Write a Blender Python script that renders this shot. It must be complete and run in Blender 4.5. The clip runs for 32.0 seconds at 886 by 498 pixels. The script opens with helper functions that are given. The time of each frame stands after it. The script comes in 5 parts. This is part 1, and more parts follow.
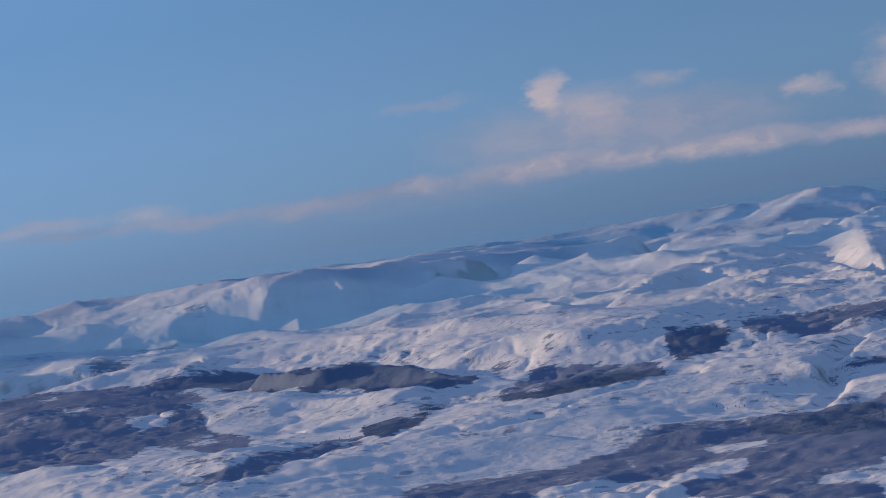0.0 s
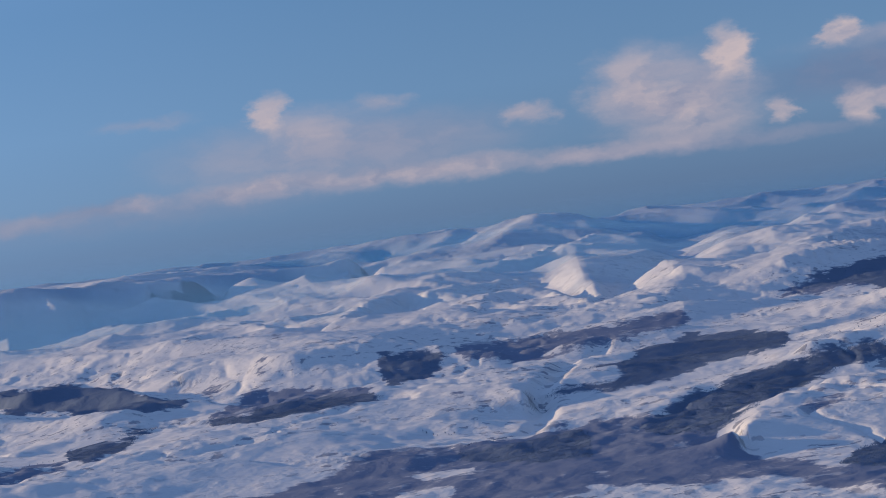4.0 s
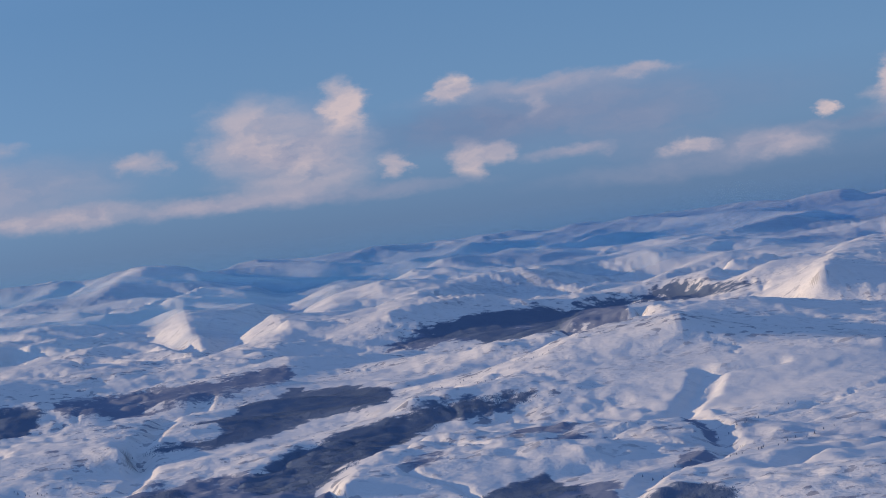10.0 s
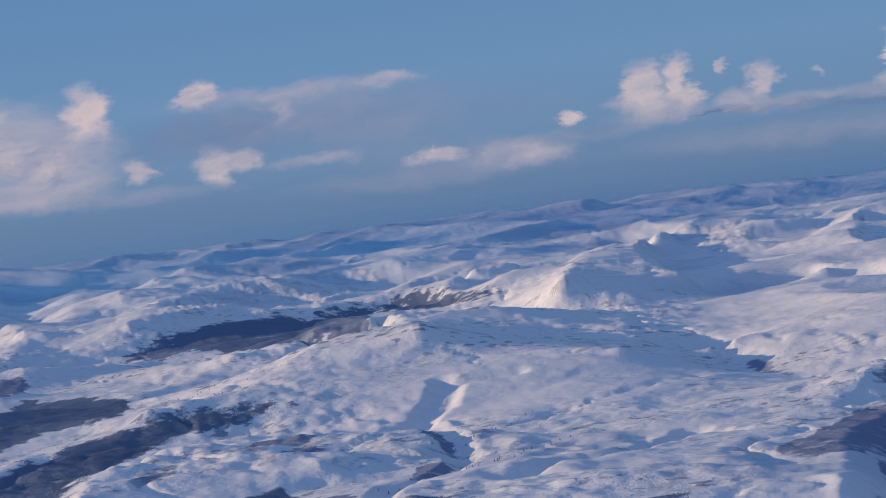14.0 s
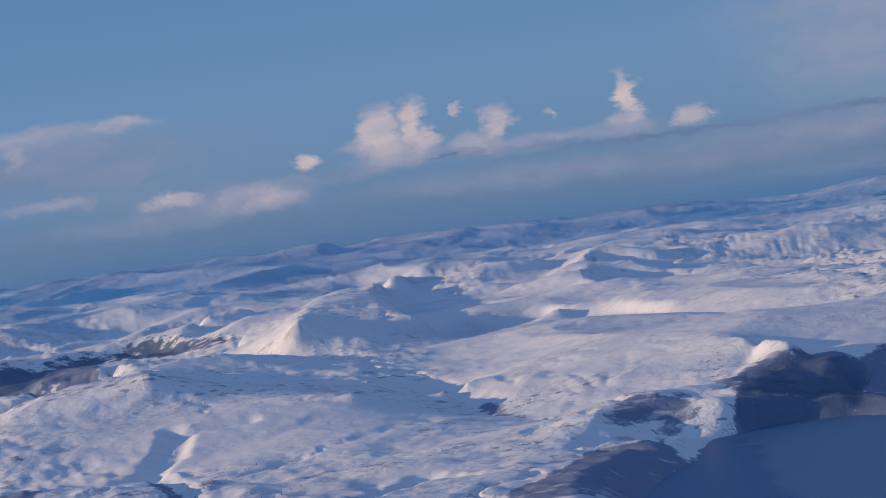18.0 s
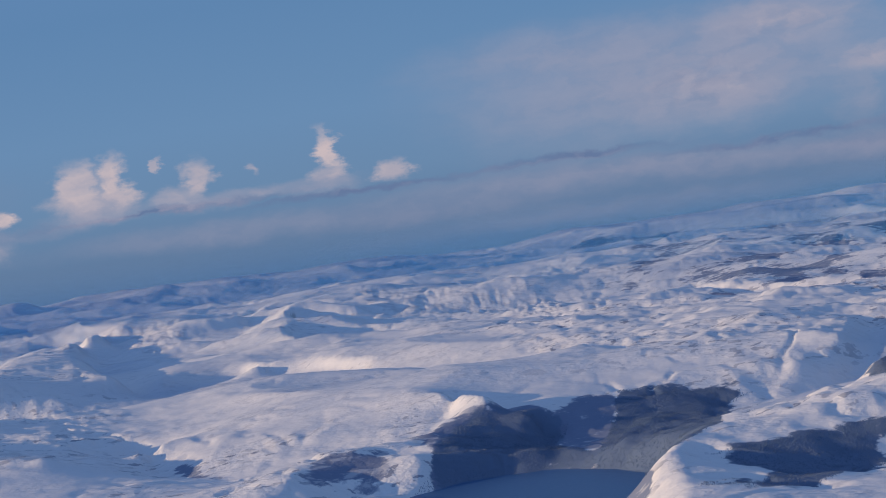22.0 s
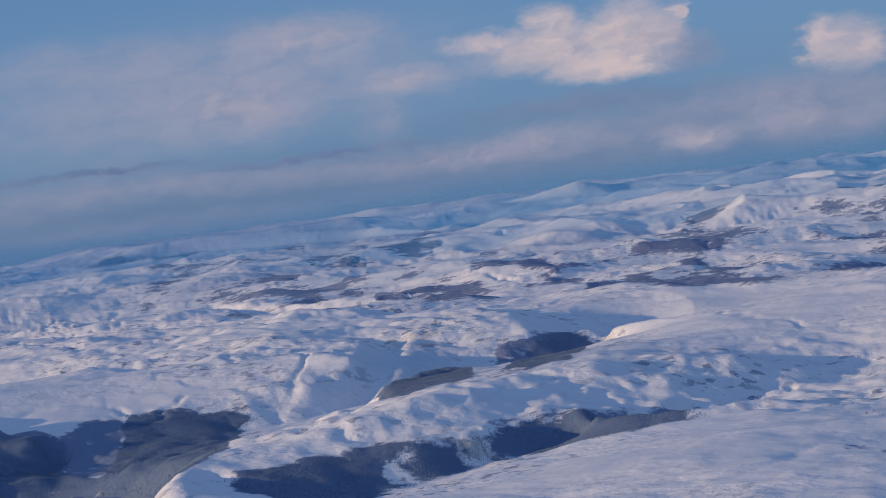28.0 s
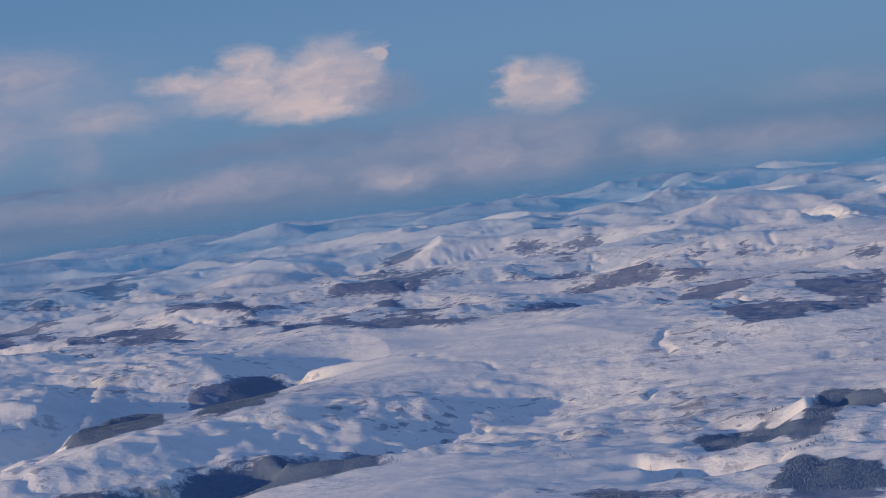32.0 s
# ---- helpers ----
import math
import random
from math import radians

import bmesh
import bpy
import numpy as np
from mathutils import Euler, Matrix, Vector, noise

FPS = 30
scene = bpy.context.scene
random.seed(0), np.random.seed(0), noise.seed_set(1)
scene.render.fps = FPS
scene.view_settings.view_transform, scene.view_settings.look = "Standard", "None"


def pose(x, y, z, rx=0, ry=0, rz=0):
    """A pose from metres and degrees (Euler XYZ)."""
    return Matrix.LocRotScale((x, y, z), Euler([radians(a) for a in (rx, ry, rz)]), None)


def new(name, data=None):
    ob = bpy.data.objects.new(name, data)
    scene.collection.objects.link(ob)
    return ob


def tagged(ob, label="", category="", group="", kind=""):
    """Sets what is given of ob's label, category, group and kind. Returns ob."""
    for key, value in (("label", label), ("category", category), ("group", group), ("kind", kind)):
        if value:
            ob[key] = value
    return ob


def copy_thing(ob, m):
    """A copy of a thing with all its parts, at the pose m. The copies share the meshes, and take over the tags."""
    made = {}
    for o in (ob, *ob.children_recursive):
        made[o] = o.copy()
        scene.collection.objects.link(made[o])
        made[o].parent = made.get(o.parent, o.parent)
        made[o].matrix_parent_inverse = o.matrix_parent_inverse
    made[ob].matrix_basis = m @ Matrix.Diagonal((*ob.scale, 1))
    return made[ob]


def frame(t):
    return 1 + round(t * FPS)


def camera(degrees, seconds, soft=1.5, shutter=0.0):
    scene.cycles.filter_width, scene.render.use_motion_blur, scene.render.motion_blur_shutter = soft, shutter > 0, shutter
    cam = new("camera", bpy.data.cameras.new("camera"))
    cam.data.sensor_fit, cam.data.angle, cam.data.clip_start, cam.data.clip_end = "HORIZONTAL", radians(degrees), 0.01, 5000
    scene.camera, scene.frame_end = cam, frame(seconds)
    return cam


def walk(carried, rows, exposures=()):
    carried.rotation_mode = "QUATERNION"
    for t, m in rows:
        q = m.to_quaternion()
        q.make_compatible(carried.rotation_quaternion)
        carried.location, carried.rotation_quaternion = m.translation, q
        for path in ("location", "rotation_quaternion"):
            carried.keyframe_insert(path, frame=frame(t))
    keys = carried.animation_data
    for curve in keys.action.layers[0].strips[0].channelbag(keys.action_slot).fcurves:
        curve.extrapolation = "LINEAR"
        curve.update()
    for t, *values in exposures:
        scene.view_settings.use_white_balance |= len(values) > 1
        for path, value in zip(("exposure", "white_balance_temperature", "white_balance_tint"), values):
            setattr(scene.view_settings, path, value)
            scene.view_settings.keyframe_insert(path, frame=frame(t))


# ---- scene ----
cam = camera(22.105, 32.0, soft=1.0)

# seconds, east, north, heading, pitch and roll of the aeroplane's window view, 100 m over the moor
ROWS = [
    (0, 0.00, 0.00, 0.000, -0.515, -8.632),
    (0.5, 0.50, 1.41, 1.300, -0.564, -8.574),
    (1, 1.02, 2.82, 2.437, -0.633, -8.549),
    (1.5, 1.55, 4.22, 3.297, -0.641, -8.450),
    (2, 2.11, 5.62, 3.968, -0.655, -8.227),
    (2.5, 2.69, 7.00, 4.872, -0.713, -8.053),
    (3, 3.28, 8.38, 5.600, -0.762, -7.937),
    (3.5, 3.90, 9.74, 6.298, -0.861, -7.789),
    (5.5, 6.55, 15.13, 9.675, -1.172, -7.580),
    (6, 7.26, 16.45, 10.532, -1.142, -7.572),
    (6.5, 7.99, 17.76, 11.315, -1.156, -7.664),
    (7, 8.73, 19.06, 12.134, -1.140, -7.776),
    (7.5, 9.50, 20.35, 12.938, -0.943, -7.883),
    (8, 10.28, 21.63, 13.748, -0.724, -7.703),
    (8.5, 11.08, 22.90, 14.475, -0.605, -7.407),
    (9, 11.90, 24.16, 15.327, -0.562, -7.351),
    (9.5, 12.73, 25.40, 16.155, -0.641, -7.114),
    (10, 13.59, 26.64, 16.919, -0.895, -7.138),
    (10.5, 14.46, 27.86, 17.604, -1.544, -6.821),
    (11, 15.35, 29.07, 18.462, -1.786, -6.699),
    (11.5, 16.25, 30.26, 19.292, -1.849, -6.468),
    (12, 17.18, 31.44, 20.122, -1.806, -6.632),
    (12.5, 18.12, 32.61, 20.959, -1.642, -6.882),
    (13, 19.07, 33.77, 21.815, -1.474, -6.957),
    (13.5, 20.05, 34.91, 22.628, -1.390, -6.991),
    (14, 21.04, 36.03, 23.305, -1.466, -6.915),
    (14.5, 22.05, 37.15, 24.040, -1.616, -6.892),
    (16.5, 26.24, 41.44, 27.528, -1.313, -7.282),
    (17, 27.32, 42.47, 28.388, -1.304, -7.460),
    (17.5, 28.43, 43.49, 29.217, -1.213, -7.554),
    (18, 29.55, 44.49, 30.006, -1.196, -7.623),
    (18.5, 30.68, 45.47, 30.909, -1.136, -7.825),
    (19, 31.83, 46.43, 31.770, -1.073, -7.983),
    (19.5, 32.99, 47.38, 32.718, -1.013, -7.953),
    (20, 34.17, 48.31, 33.632, -0.984, -8.018),
    (20.5, 35.36, 49.22, 34.656, -0.946, -8.117),
    (21, 36.57, 50.11, 35.659, -0.862, -8.172),
    (21.5, 37.79, 50.98, 36.690, -0.829, -8.207),
    (22, 39.03, 51.83, 37.625, -0.839, -8.219),
    (22.5, 40.28, 52.66, 38.646, -0.826, -8.211),
    (23, 41.54, 53.47, 39.641, -0.847, -8.222),
    (23.5, 42.81, 54.26, 40.720, -1.034, -7.971),
    (24, 44.10, 55.03, 41.653, -1.529, -7.805),
    (24.5, 45.40, 55.78, 42.732, -1.626, -7.952),
    (25, 46.71, 56.50, 43.714, -1.734, -7.871),
    (25.5, 48.04, 57.21, 44.678, -1.801, -7.658),
    (27.5, 53.46, 59.79, 48.614, -1.856, -7.371),
    (28, 54.84, 60.37, 49.583, -1.977, -7.295),
    (28.5, 56.23, 60.93, 50.620, -2.017, -7.433),
    (29, 57.63, 61.47, 51.518, -1.987, -7.422),
    (29.5, 59.04, 61.98, 52.332, -1.914, -7.388),
    (30, 60.46, 62.46, 53.407, -1.873, -7.305),
    (30.5, 61.89, 62.92, 54.405, -1.800, -7.406),
    (31, 63.32, 63.35, 55.409, -1.743, -7.309),
    (31.5, 64.77, 63.75, 56.296, -1.792, -7.388),
    (32, 66.22, 64.13, 57.205, -1.909, -7.358),
]
EYE = 100.0


def view(x, y, heading, pitch, roll):
    return pose(x, y, EYE, 90 + pitch, 0, -heading) @ pose(0, 0, 0, 0, 0, roll)


walk(cam, [(t, view(*row)) for t, *row in ROWS], exposures=((0, -0.2), (6, -0.1), (12, -0.02), (20, -0.11), (27, -0.09), (32, -0.18)))

# ---- sky, clouds and sun ----
SUN_AZ, SUN_EL = -62.0, 9.5
sun = new("sun", bpy.data.lights.new("sun", "SUN"))
sun.data.energy, sun.data.angle, sun.data.color = 4.2, radians(0.6), (1.0, 0.72, 0.43)
sun.matrix_world = pose(0, 0, 500, 90 - SUN_EL, 0, 180 - SUN_AZ)
tagged(sun, "low warm winter sun", "sun")


class Nodes:
    """A short way to lay out a node tree."""

    def __init__(self, tree):
        self.tree = tree
        tree.nodes.clear()

    def add(self, kind, *links, **values):
        node = self.tree.nodes.new(kind)
        for key, value in values.items():
            if key[0] == "i" and key[1:].isdigit():
                node.inputs[int(key[1:])].default_value = value
            elif key == "operation":
                node.operation = value
            elif key == "interpolation_type":
                node.interpolation_type = value
            elif key == "layer_name":
                node.layer_name = value
            else:
                node.attribute_name = value
        for i, source in enumerate(links):
            if source is not None:
                self.tree.links.new(source if isinstance(source, bpy.types.NodeSocket) else source.outputs[0], node.inputs[i])
        return node

    def math(self, op, a, b=None, c=None, clamp=False):
        node = self.tree.nodes.new("ShaderNodeMath")
        node.operation, node.use_clamp = op, clamp
        for i, v in enumerate((a, b, c)):
            if isinstance(v, (int, float)):
                node.inputs[i].default_value = v
            elif v is not None:
                self.tree.links.new(v if isinstance(v, bpy.types.NodeSocket) else v.outputs[0], node.inputs[i])
        return node.outputs[0]

    def span(self, v, a, b, lo=0.0, hi=1.0, smooth=True):
        node = self.add("ShaderNodeMapRange", v, interpolation_type="SMOOTHSTEP" if smooth else "LINEAR")
        for i, x in enumerate((a, b, lo, hi)):
            node.inputs[1 + i].default_value = x
        return node.outputs[0]

    def mix(self, fac, a, b, blend="MIX"):
        node = self.tree.nodes.new("ShaderNodeMix")
        node.data_type, node.blend_type = "RGBA", blend
        for i, v in ((0, fac), (6, a), (7, b)):
            if isinstance(v, (int, float)):
                node.inputs[i].default_value = v
            elif isinstance(v, tuple):
                node.inputs[i].default_value = (*v, 1.0)
            else:
                self.tree.links.new(v if isinstance(v, bpy.types.NodeSocket) else v.outputs[0], node.inputs[i])
        return node.outputs[2]

    def noise(self, where, scale, detail=4.0, rough=0.55, warp=0.0):
        node = self.add("ShaderNodeTexNoise", where)
        node.inputs["Scale"].default_value = scale
        node.inputs["Detail"].default_value = detail
        node.inputs["Roughness"].default_value = rough
        node.inputs["Distortion"].default_value = warp
        return node.outputs[0]


world = bpy.data.worlds.new("sky")
scene.world = world
world.use_nodes = True
n = Nodes(world.node_tree)
sky = n.add("ShaderNodeTexSky")
sky.sky_type, sky.sun_disc = "NISHITA", False
sky.sun_elevation, sky.sun_rotation = radians(SUN_EL), radians(SUN_AZ)
sky.altitude, sky.air_density, sky.dust_density, sky.ozone_density = 1500.0, 1.0, 0.2, 4.0
coord = n.add("ShaderNodeTexCoord")
sep = n.add("ShaderNodeSeparateXYZ", coord.outputs["Generated"])
az = n.math("MULTIPLY", n.math("ARCTAN2", sep.outputs[0], sep.outputs[1]), 57.2958)
el = n.math("MULTIPLY", n.math("ARCSINE", sep.outputs[2]), 57.2958)
ramp = n.add("ShaderNodeValToRGB", n.span(el, -6, 14, smooth=False))
ramp.color_ramp.elements[0].position, ramp.color_ramp.elements[0].color = 0.0, (0.107, 0.20, 0.41, 1)
ramp.color_ramp.elements[1].position, ramp.color_ramp.elements[1].color = 1.0, (0.128, 0.225, 0.465, 1)
for at, c in ((0.30, (0.124, 0.227, 0.416)), (0.37, (0.159, 0.287, 0.495)), (0.45, (0.162, 0.305, 0.535)), (0.6, (0.133, 0.275, 0.512)), (0.74, (0.141, 0.284, 0.54))):
    e = ramp.color_ramp.elements.new(at)
    e.color = (*c, 1)
air = n.mix(0.15, n.mix(1.0, ramp, n.span(az, -18, 14, 1.42, 1.0), "MULTIPLY"), n.mix(1.0, sky, (0.05, 0.05, 0.05), "MULTIPLY"))
flat = n.add("ShaderNodeCombineXYZ", az, el).outputs[0]
curl = n.add("ShaderNodeTexNoise", n.add("ShaderNodeVectorMath", flat, operation="MULTIPLY", i1=(1.0, 1.8, 1.0)))
curl.inputs["Scale"].default_value, curl.inputs["Detail"].default_value, curl.inputs["Roughness"].default_value = 0.9, 7.0, 0.6
swirl = n.add("ShaderNodeVectorMath", curl.outputs["Color"], operation="SUBTRACT", i1=(0.5, 0.5, 0.5))
drift = n.add("ShaderNodeVectorMath", swirl, operation="MULTIPLY", i1=(1.9, 0.62, 0.0))
bent = n.add("ShaderNodeVectorMath", flat, drift, operation="ADD").outputs[0]
veil, glow = None, None


def puff(azimuth, height, wide, tall, thick, bright):
    """One soft heap of cloud, in degrees of sky."""
    global veil, glow
    off = n.add("ShaderNodeVectorMath", bent, operation="SUBTRACT", i1=(azimuth, height, 0.0))
    off = n.add("ShaderNodeVectorMath", off, operation="MULTIPLY", i1=(1 / (1.25 * wide), 1 / (1.25 * tall), 0.0))
    size = n.add("ShaderNodeVectorMath", off, operation="LENGTH").outputs["Value"]
    body = n.span(size, 1.04, 0.3 if bright > 0.78 else 0.05, 0.0, thick)
    light = n.math("MULTIPLY", body, bright)
    veil = body if veil is None else n.math("SUBTRACT", n.math("ADD", veil, body), n.math("MULTIPLY", veil, body))
    glow = light if glow is None else n.math("ADD", n.math("MULTIPLY", glow, n.math("SUBTRACT", 1.0, body)), light)


puff(-10.04, 1.49, 2.14, 0.23, 0.60, 0.60)
puff(-9.10, 1.19, 2.00, 0.17, 0.50, 0.35)
puff(-7.23, 1.39, 0.86, 0.31, 0.60, 0.70)
puff(-6.00, 1.10, 2.28, 0.23, 0.60, 0.50)
puff(-3.00, 1.04, 2.14, 0.29, 0.60, 0.50)
puff(-1.10, 1.18, 1.28, 0.23, 0.55, 0.30)
puff(-0.38, 1.14, 0.71, 0.23, 0.70, 0.70)
puff(2.36, 1.16, 2.28, 0.31, 0.70, 0.60)
puff(5.51, 1.08, 2.14, 0.34, 0.75, 0.65)
puff(8.35, 1.03, 2.14, 0.31, 0.75, 0.65)
puff(10.85, 0.88, 1.71, 0.23, 0.60, 0.60)
puff(-0.13, 0.89, 5.71, 0.43, 0.35, 0.35)
puff(3.48, 1.92, 3.57, 0.93, 0.60, 0.60)
puff(6.62, 1.80, 3.14, 0.86, 0.55, 0.50)
puff(4.14, 2.47, 1.28, 0.64, 0.60, 0.70)
puff(3.21, 2.97, 0.49, 0.54, 0.80, 0.85)
puff(6.00, 2.90, 0.86, 0.26, 0.60, 0.70)
puff(0.06, 3.12, 1.28, 0.17, 0.40, 0.60)
puff(9.63, 2.10, 0.64, 0.23, 0.60, 0.70)
puff(12.53, 2.42, 1.36, 1.00, 0.80, 0.80)
puff(14.07, 2.14, 1.57, 1.14, 0.70, 0.65)
puff(14.83, 2.97, 0.60, 0.69, 0.90, 0.95)
puff(13.69, 1.44, 2.14, 0.54, 0.80, 0.75)
puff(16.06, 1.37, 0.40, 0.37, 0.80, 0.80)
puff(17.81, 1.27, 0.60, 0.54, 0.85, 0.85)
puff(18.60, 1.38, 0.49, 0.26, 0.80, 0.80)
puff(17.61, 3.05, 0.57, 0.31, 0.80, 0.85)
puff(19.85, 2.88, 3.14, 0.29, 0.50, 0.60)
puff(18.76, 2.07, 3.28, 0.86, 0.50, 0.12)
puff(20.33, 1.17, 1.28, 0.19, 0.50, 0.50)
puff(3.90, 1.12, 4.57, 0.34, 0.50, 0.50)
puff(7.60, 1.06, 2.43, 0.29, 0.65, 0.60)
puff(11.46, 0.88, 2.14, 0.23, 0.60, 0.50)
puff(13.34, 0.92, 2.14, 0.29, 0.70, 0.60)
puff(15.32, 0.71, 3.14, 0.20, 0.45, 0.45)
puff(2.92, 1.25, 0.71, 0.20, 0.50, 0.75)
puff(9.76, 2.17, 0.71, 0.21, 0.60, 0.70)
puff(20.69, 2.98, 2.57, 0.20, 0.50, 0.60)
puff(22.47, 2.98, 0.69, 0.17, 0.60, 0.75)
puff(19.63, 2.54, 0.37, 0.40, 0.50, 0.70)
puff(21.98, 1.83, 2.14, 1.14, 0.45, 0.25)
puff(20.48, 1.21, 1.28, 0.17, 0.50, 0.60)
puff(23.37, 0.88, 0.71, 0.23, 0.75, 0.80)
puff(25.70, 0.74, 1.28, 0.37, 0.65, 0.70)
puff(26.90, 1.38, 0.34, 0.17, 0.85, 0.95)
puff(23.10, 0.41, 3.71, 0.31, 0.35, 0.45)
puff(17.55, 3.14, 0.49, 0.29, 0.80, 0.85)
puff(17.71, 2.05, 2.86, 0.57, 0.40, 0.10)
puff(29.06, 1.55, 1.07, 0.31, 0.70, 0.80)
puff(28.77, 2.02, 0.49, 0.57, 0.80, 0.90)
puff(29.66, 2.04, 0.43, 0.66, 0.90, 0.95)
puff(31.83, 1.81, 0.40, 0.49, 0.80, 0.85)
puff(31.12, 1.41, 0.71, 0.31, 0.70, 0.75)
puff(30.88, 2.26, 0.14, 0.20, 0.70, 0.80)
puff(33.07, 1.90, 0.20, 0.14, 0.60, 0.75)
puff(35.09, 2.00, 0.31, 0.63, 0.95, 1.00)
puff(34.87, 1.41, 0.49, 0.20, 0.80, 0.85)
puff(36.61, 1.35, 0.43, 0.29, 0.75, 0.80)
puff(33.34, 1.28, 1.00, 0.17, 0.55, 0.60)
puff(30.87, 1.11, 3.71, 0.09, 0.90, 0.05)
puff(35.88, 0.93, 3.14, 0.10, 0.90, 0.05)
puff(40.86, 0.99, 3.14, 0.11, 0.85, 0.08)
puff(32.21, 0.39, 4.57, 0.37, 0.45, 0.40)
puff(37.93, 0.23, 4.57, 0.46, 0.45, 0.34)
puff(25.50, 0.68, 1.57, 0.34, 0.65, 0.70)
puff(23.41, 0.91, 0.54, 0.20, 0.75, 0.85)
puff(26.75, 1.44, 0.31, 0.17, 0.80, 0.90)
puff(41.73, 2.25, 3.71, 1.57, 0.35, 0.55)
puff(23.85, 2.05, 3.71, 0.86, 0.25, 0.20)
puff(27.26, 1.01, 2.28, 0.20, 0.40, 0.40)
puff(46.86, 2.85, 4.71, 1.57, 0.38, 0.50)
puff(44.76, 2.16, 2.14, 1.07, 0.45, 0.58)
puff(46.97, 3.62, 2.14, 0.71, 0.50, 0.65)
puff(41.25, 3.68, 4.00, 0.71, 0.35, 0.55)
puff(49.33, 2.36, 1.86, 0.37, 0.50, 0.65)
puff(40.81, 0.66, 6.00, 0.34, 0.38, 0.38)
puff(45.78, 0.29, 5.71, 0.43, 0.42, 0.34)
puff(50.00, 0.17, 3.14, 0.57, 0.42, 0.34)
puff(41.59, 1.08, 2.00, 0.10, 0.80, 0.05)
puff(46.55, 0.72, 3.57, 0.11, 0.80, 0.08)
puff(48.50, 1.46, 0.86, 0.86, 0.40, 0.50)
puff(42.81, -0.43, 7.14, 0.31, 0.30, 0.40)
puff(43.30, 2.99, 6.00, 1.57, 0.42, 0.45)
puff(55.83, 0.25, 7.14, 0.86, 0.40, 0.36)
puff(59.14, 0.82, 3.14, 0.71, 0.55, 0.45)
puff(45.04, 2.20, 2.57, 1.00, 0.38, 0.52)
puff(46.53, 3.73, 2.28, 0.64, 0.38, 0.52)
puff(48.95, 2.50, 1.28, 0.34, 0.50, 0.62)
puff(56.37, 0.07, 1.14, 0.40, 0.60, 0.60)
puff(52.29, 0.57, 2.14, 0.31, 0.50, 0.50)
puff(59.73, -0.04, 2.28, 0.57, 0.55, 0.50)
puff(53.81, 1.23, 4.57, 0.31, 0.60, 0.15)
puff(50.11, 0.34, 4.28, 0.20, 0.50, 0.30)
puff(42.97, 0.47, 5.00, 0.31, 0.38, 0.40)
puff(60.22, 1.88, 1.14, 0.66, 0.85, 0.80)
puff(59.53, 2.11, 0.51, 0.49, 0.80, 0.90)
puff(63.00, 0.09, 1.07, 0.54, 0.60, 0.65)
puff(65.78, -0.27, 3.28, 0.66, 0.55, 0.50)
puff(56.25, 0.03, 1.00, 0.40, 0.50, 0.60)
puff(58.71, 0.14, 1.86, 0.46, 0.50, 0.50)
puff(51.98, 0.29, 3.71, 0.37, 0.45, 0.50)
puff(58.50, 0.74, 5.71, 0.50, 0.45, 0.30)
puff(67.19, 0.96, 2.28, 0.43, 0.30, 0.50)
puff(53.29, 2.63, 2.43, 0.60, 0.90, 0.85)
puff(55.04, 2.91, 1.21, 0.86, 0.90, 0.85)
puff(52.95, 3.31, 0.86, 0.49, 0.90, 0.90)
puff(54.49, 1.97, 1.57, 0.37, 0.90, 1.00)
puff(51.20, 3.03, 1.00, 0.34, 0.80, 0.85)
puff(56.38, 2.16, 0.86, 0.57, 0.70, 0.25)
puff(56.20, 3.22, 0.23, 0.17, 0.80, 0.95)
puff(55.70, 2.46, 0.86, 0.71, 0.85, 0.60)
puff(29.20, 1.22, 1.40, 0.27, 0.60, 0.62)
puff(32.00, 1.20, 1.60, 0.22, 0.55, 0.55)
puff(34.90, 1.18, 1.20, 0.24, 0.55, 0.58)
puff(13.20, 1.95, 2.10, 0.95, 0.45, 0.52)
puff(20.50, 2.30, 3.40, 0.75, 0.35, 0.34)
puff(24.50, 0.85, 2.60, 0.45, 0.40, 0.42)

# cloud light is the mean brightness of the heaps that overlap
share = n.math("DIVIDE", glow, n.math("MAXIMUM", veil, 0.001))
ahead = n.add("ShaderNodeTexNoise", n.add("ShaderNodeVectorMath", n.add("ShaderNodeVectorMath", bent, operation="MULTIPLY", i1=(1.0, 1.6, 1.0)), operation="ADD", i1=(-0.22, 0.2, 0.0)))
ahead.inputs["Scale"].default_value, ahead.inputs["Detail"].default_value = 1.3, 4.0
here = n.noise(n.add("ShaderNodeVectorMath", bent, operation="MULTIPLY", i1=(1.0, 1.6, 1.0)), 1.3, 4, 0.5)
fold = n.math("MULTIPLY", n.math("SUBTRACT", here, ahead), n.span(veil, 0.62, 0.98, 0.1, 0.7))
wisp = n.noise(n.add("ShaderNodeVectorMath", bent, operation="MULTIPLY", i1=(0.6, 1.3, 1.0)), 1.3, 6, 0.55)
share = n.math("ADD", share, n.math("ADD", fold, n.math("MULTIPLY", n.math("SUBTRACT", wisp, 0.5), 0.3)), clamp=True)
hue = n.add("ShaderNodeValToRGB", share)
hue.color_ramp.elements[0].position, hue.color_ramp.elements[0].color = 0.05, (0.14, 0.20, 0.36, 1)
hue.color_ramp.elements[1].position, hue.color_ramp.elements[1].color = 1.0, (0.64, 0.53, 0.55, 1)
e = hue.color_ramp.elements.new(0.55)
e.color = (0.37, 0.365, 0.475, 1)
heaped = n.mix(n.math("MULTIPLY", veil, n.span(wisp, 0.28, 0.6, 0.72, 1.03)), air, hue)
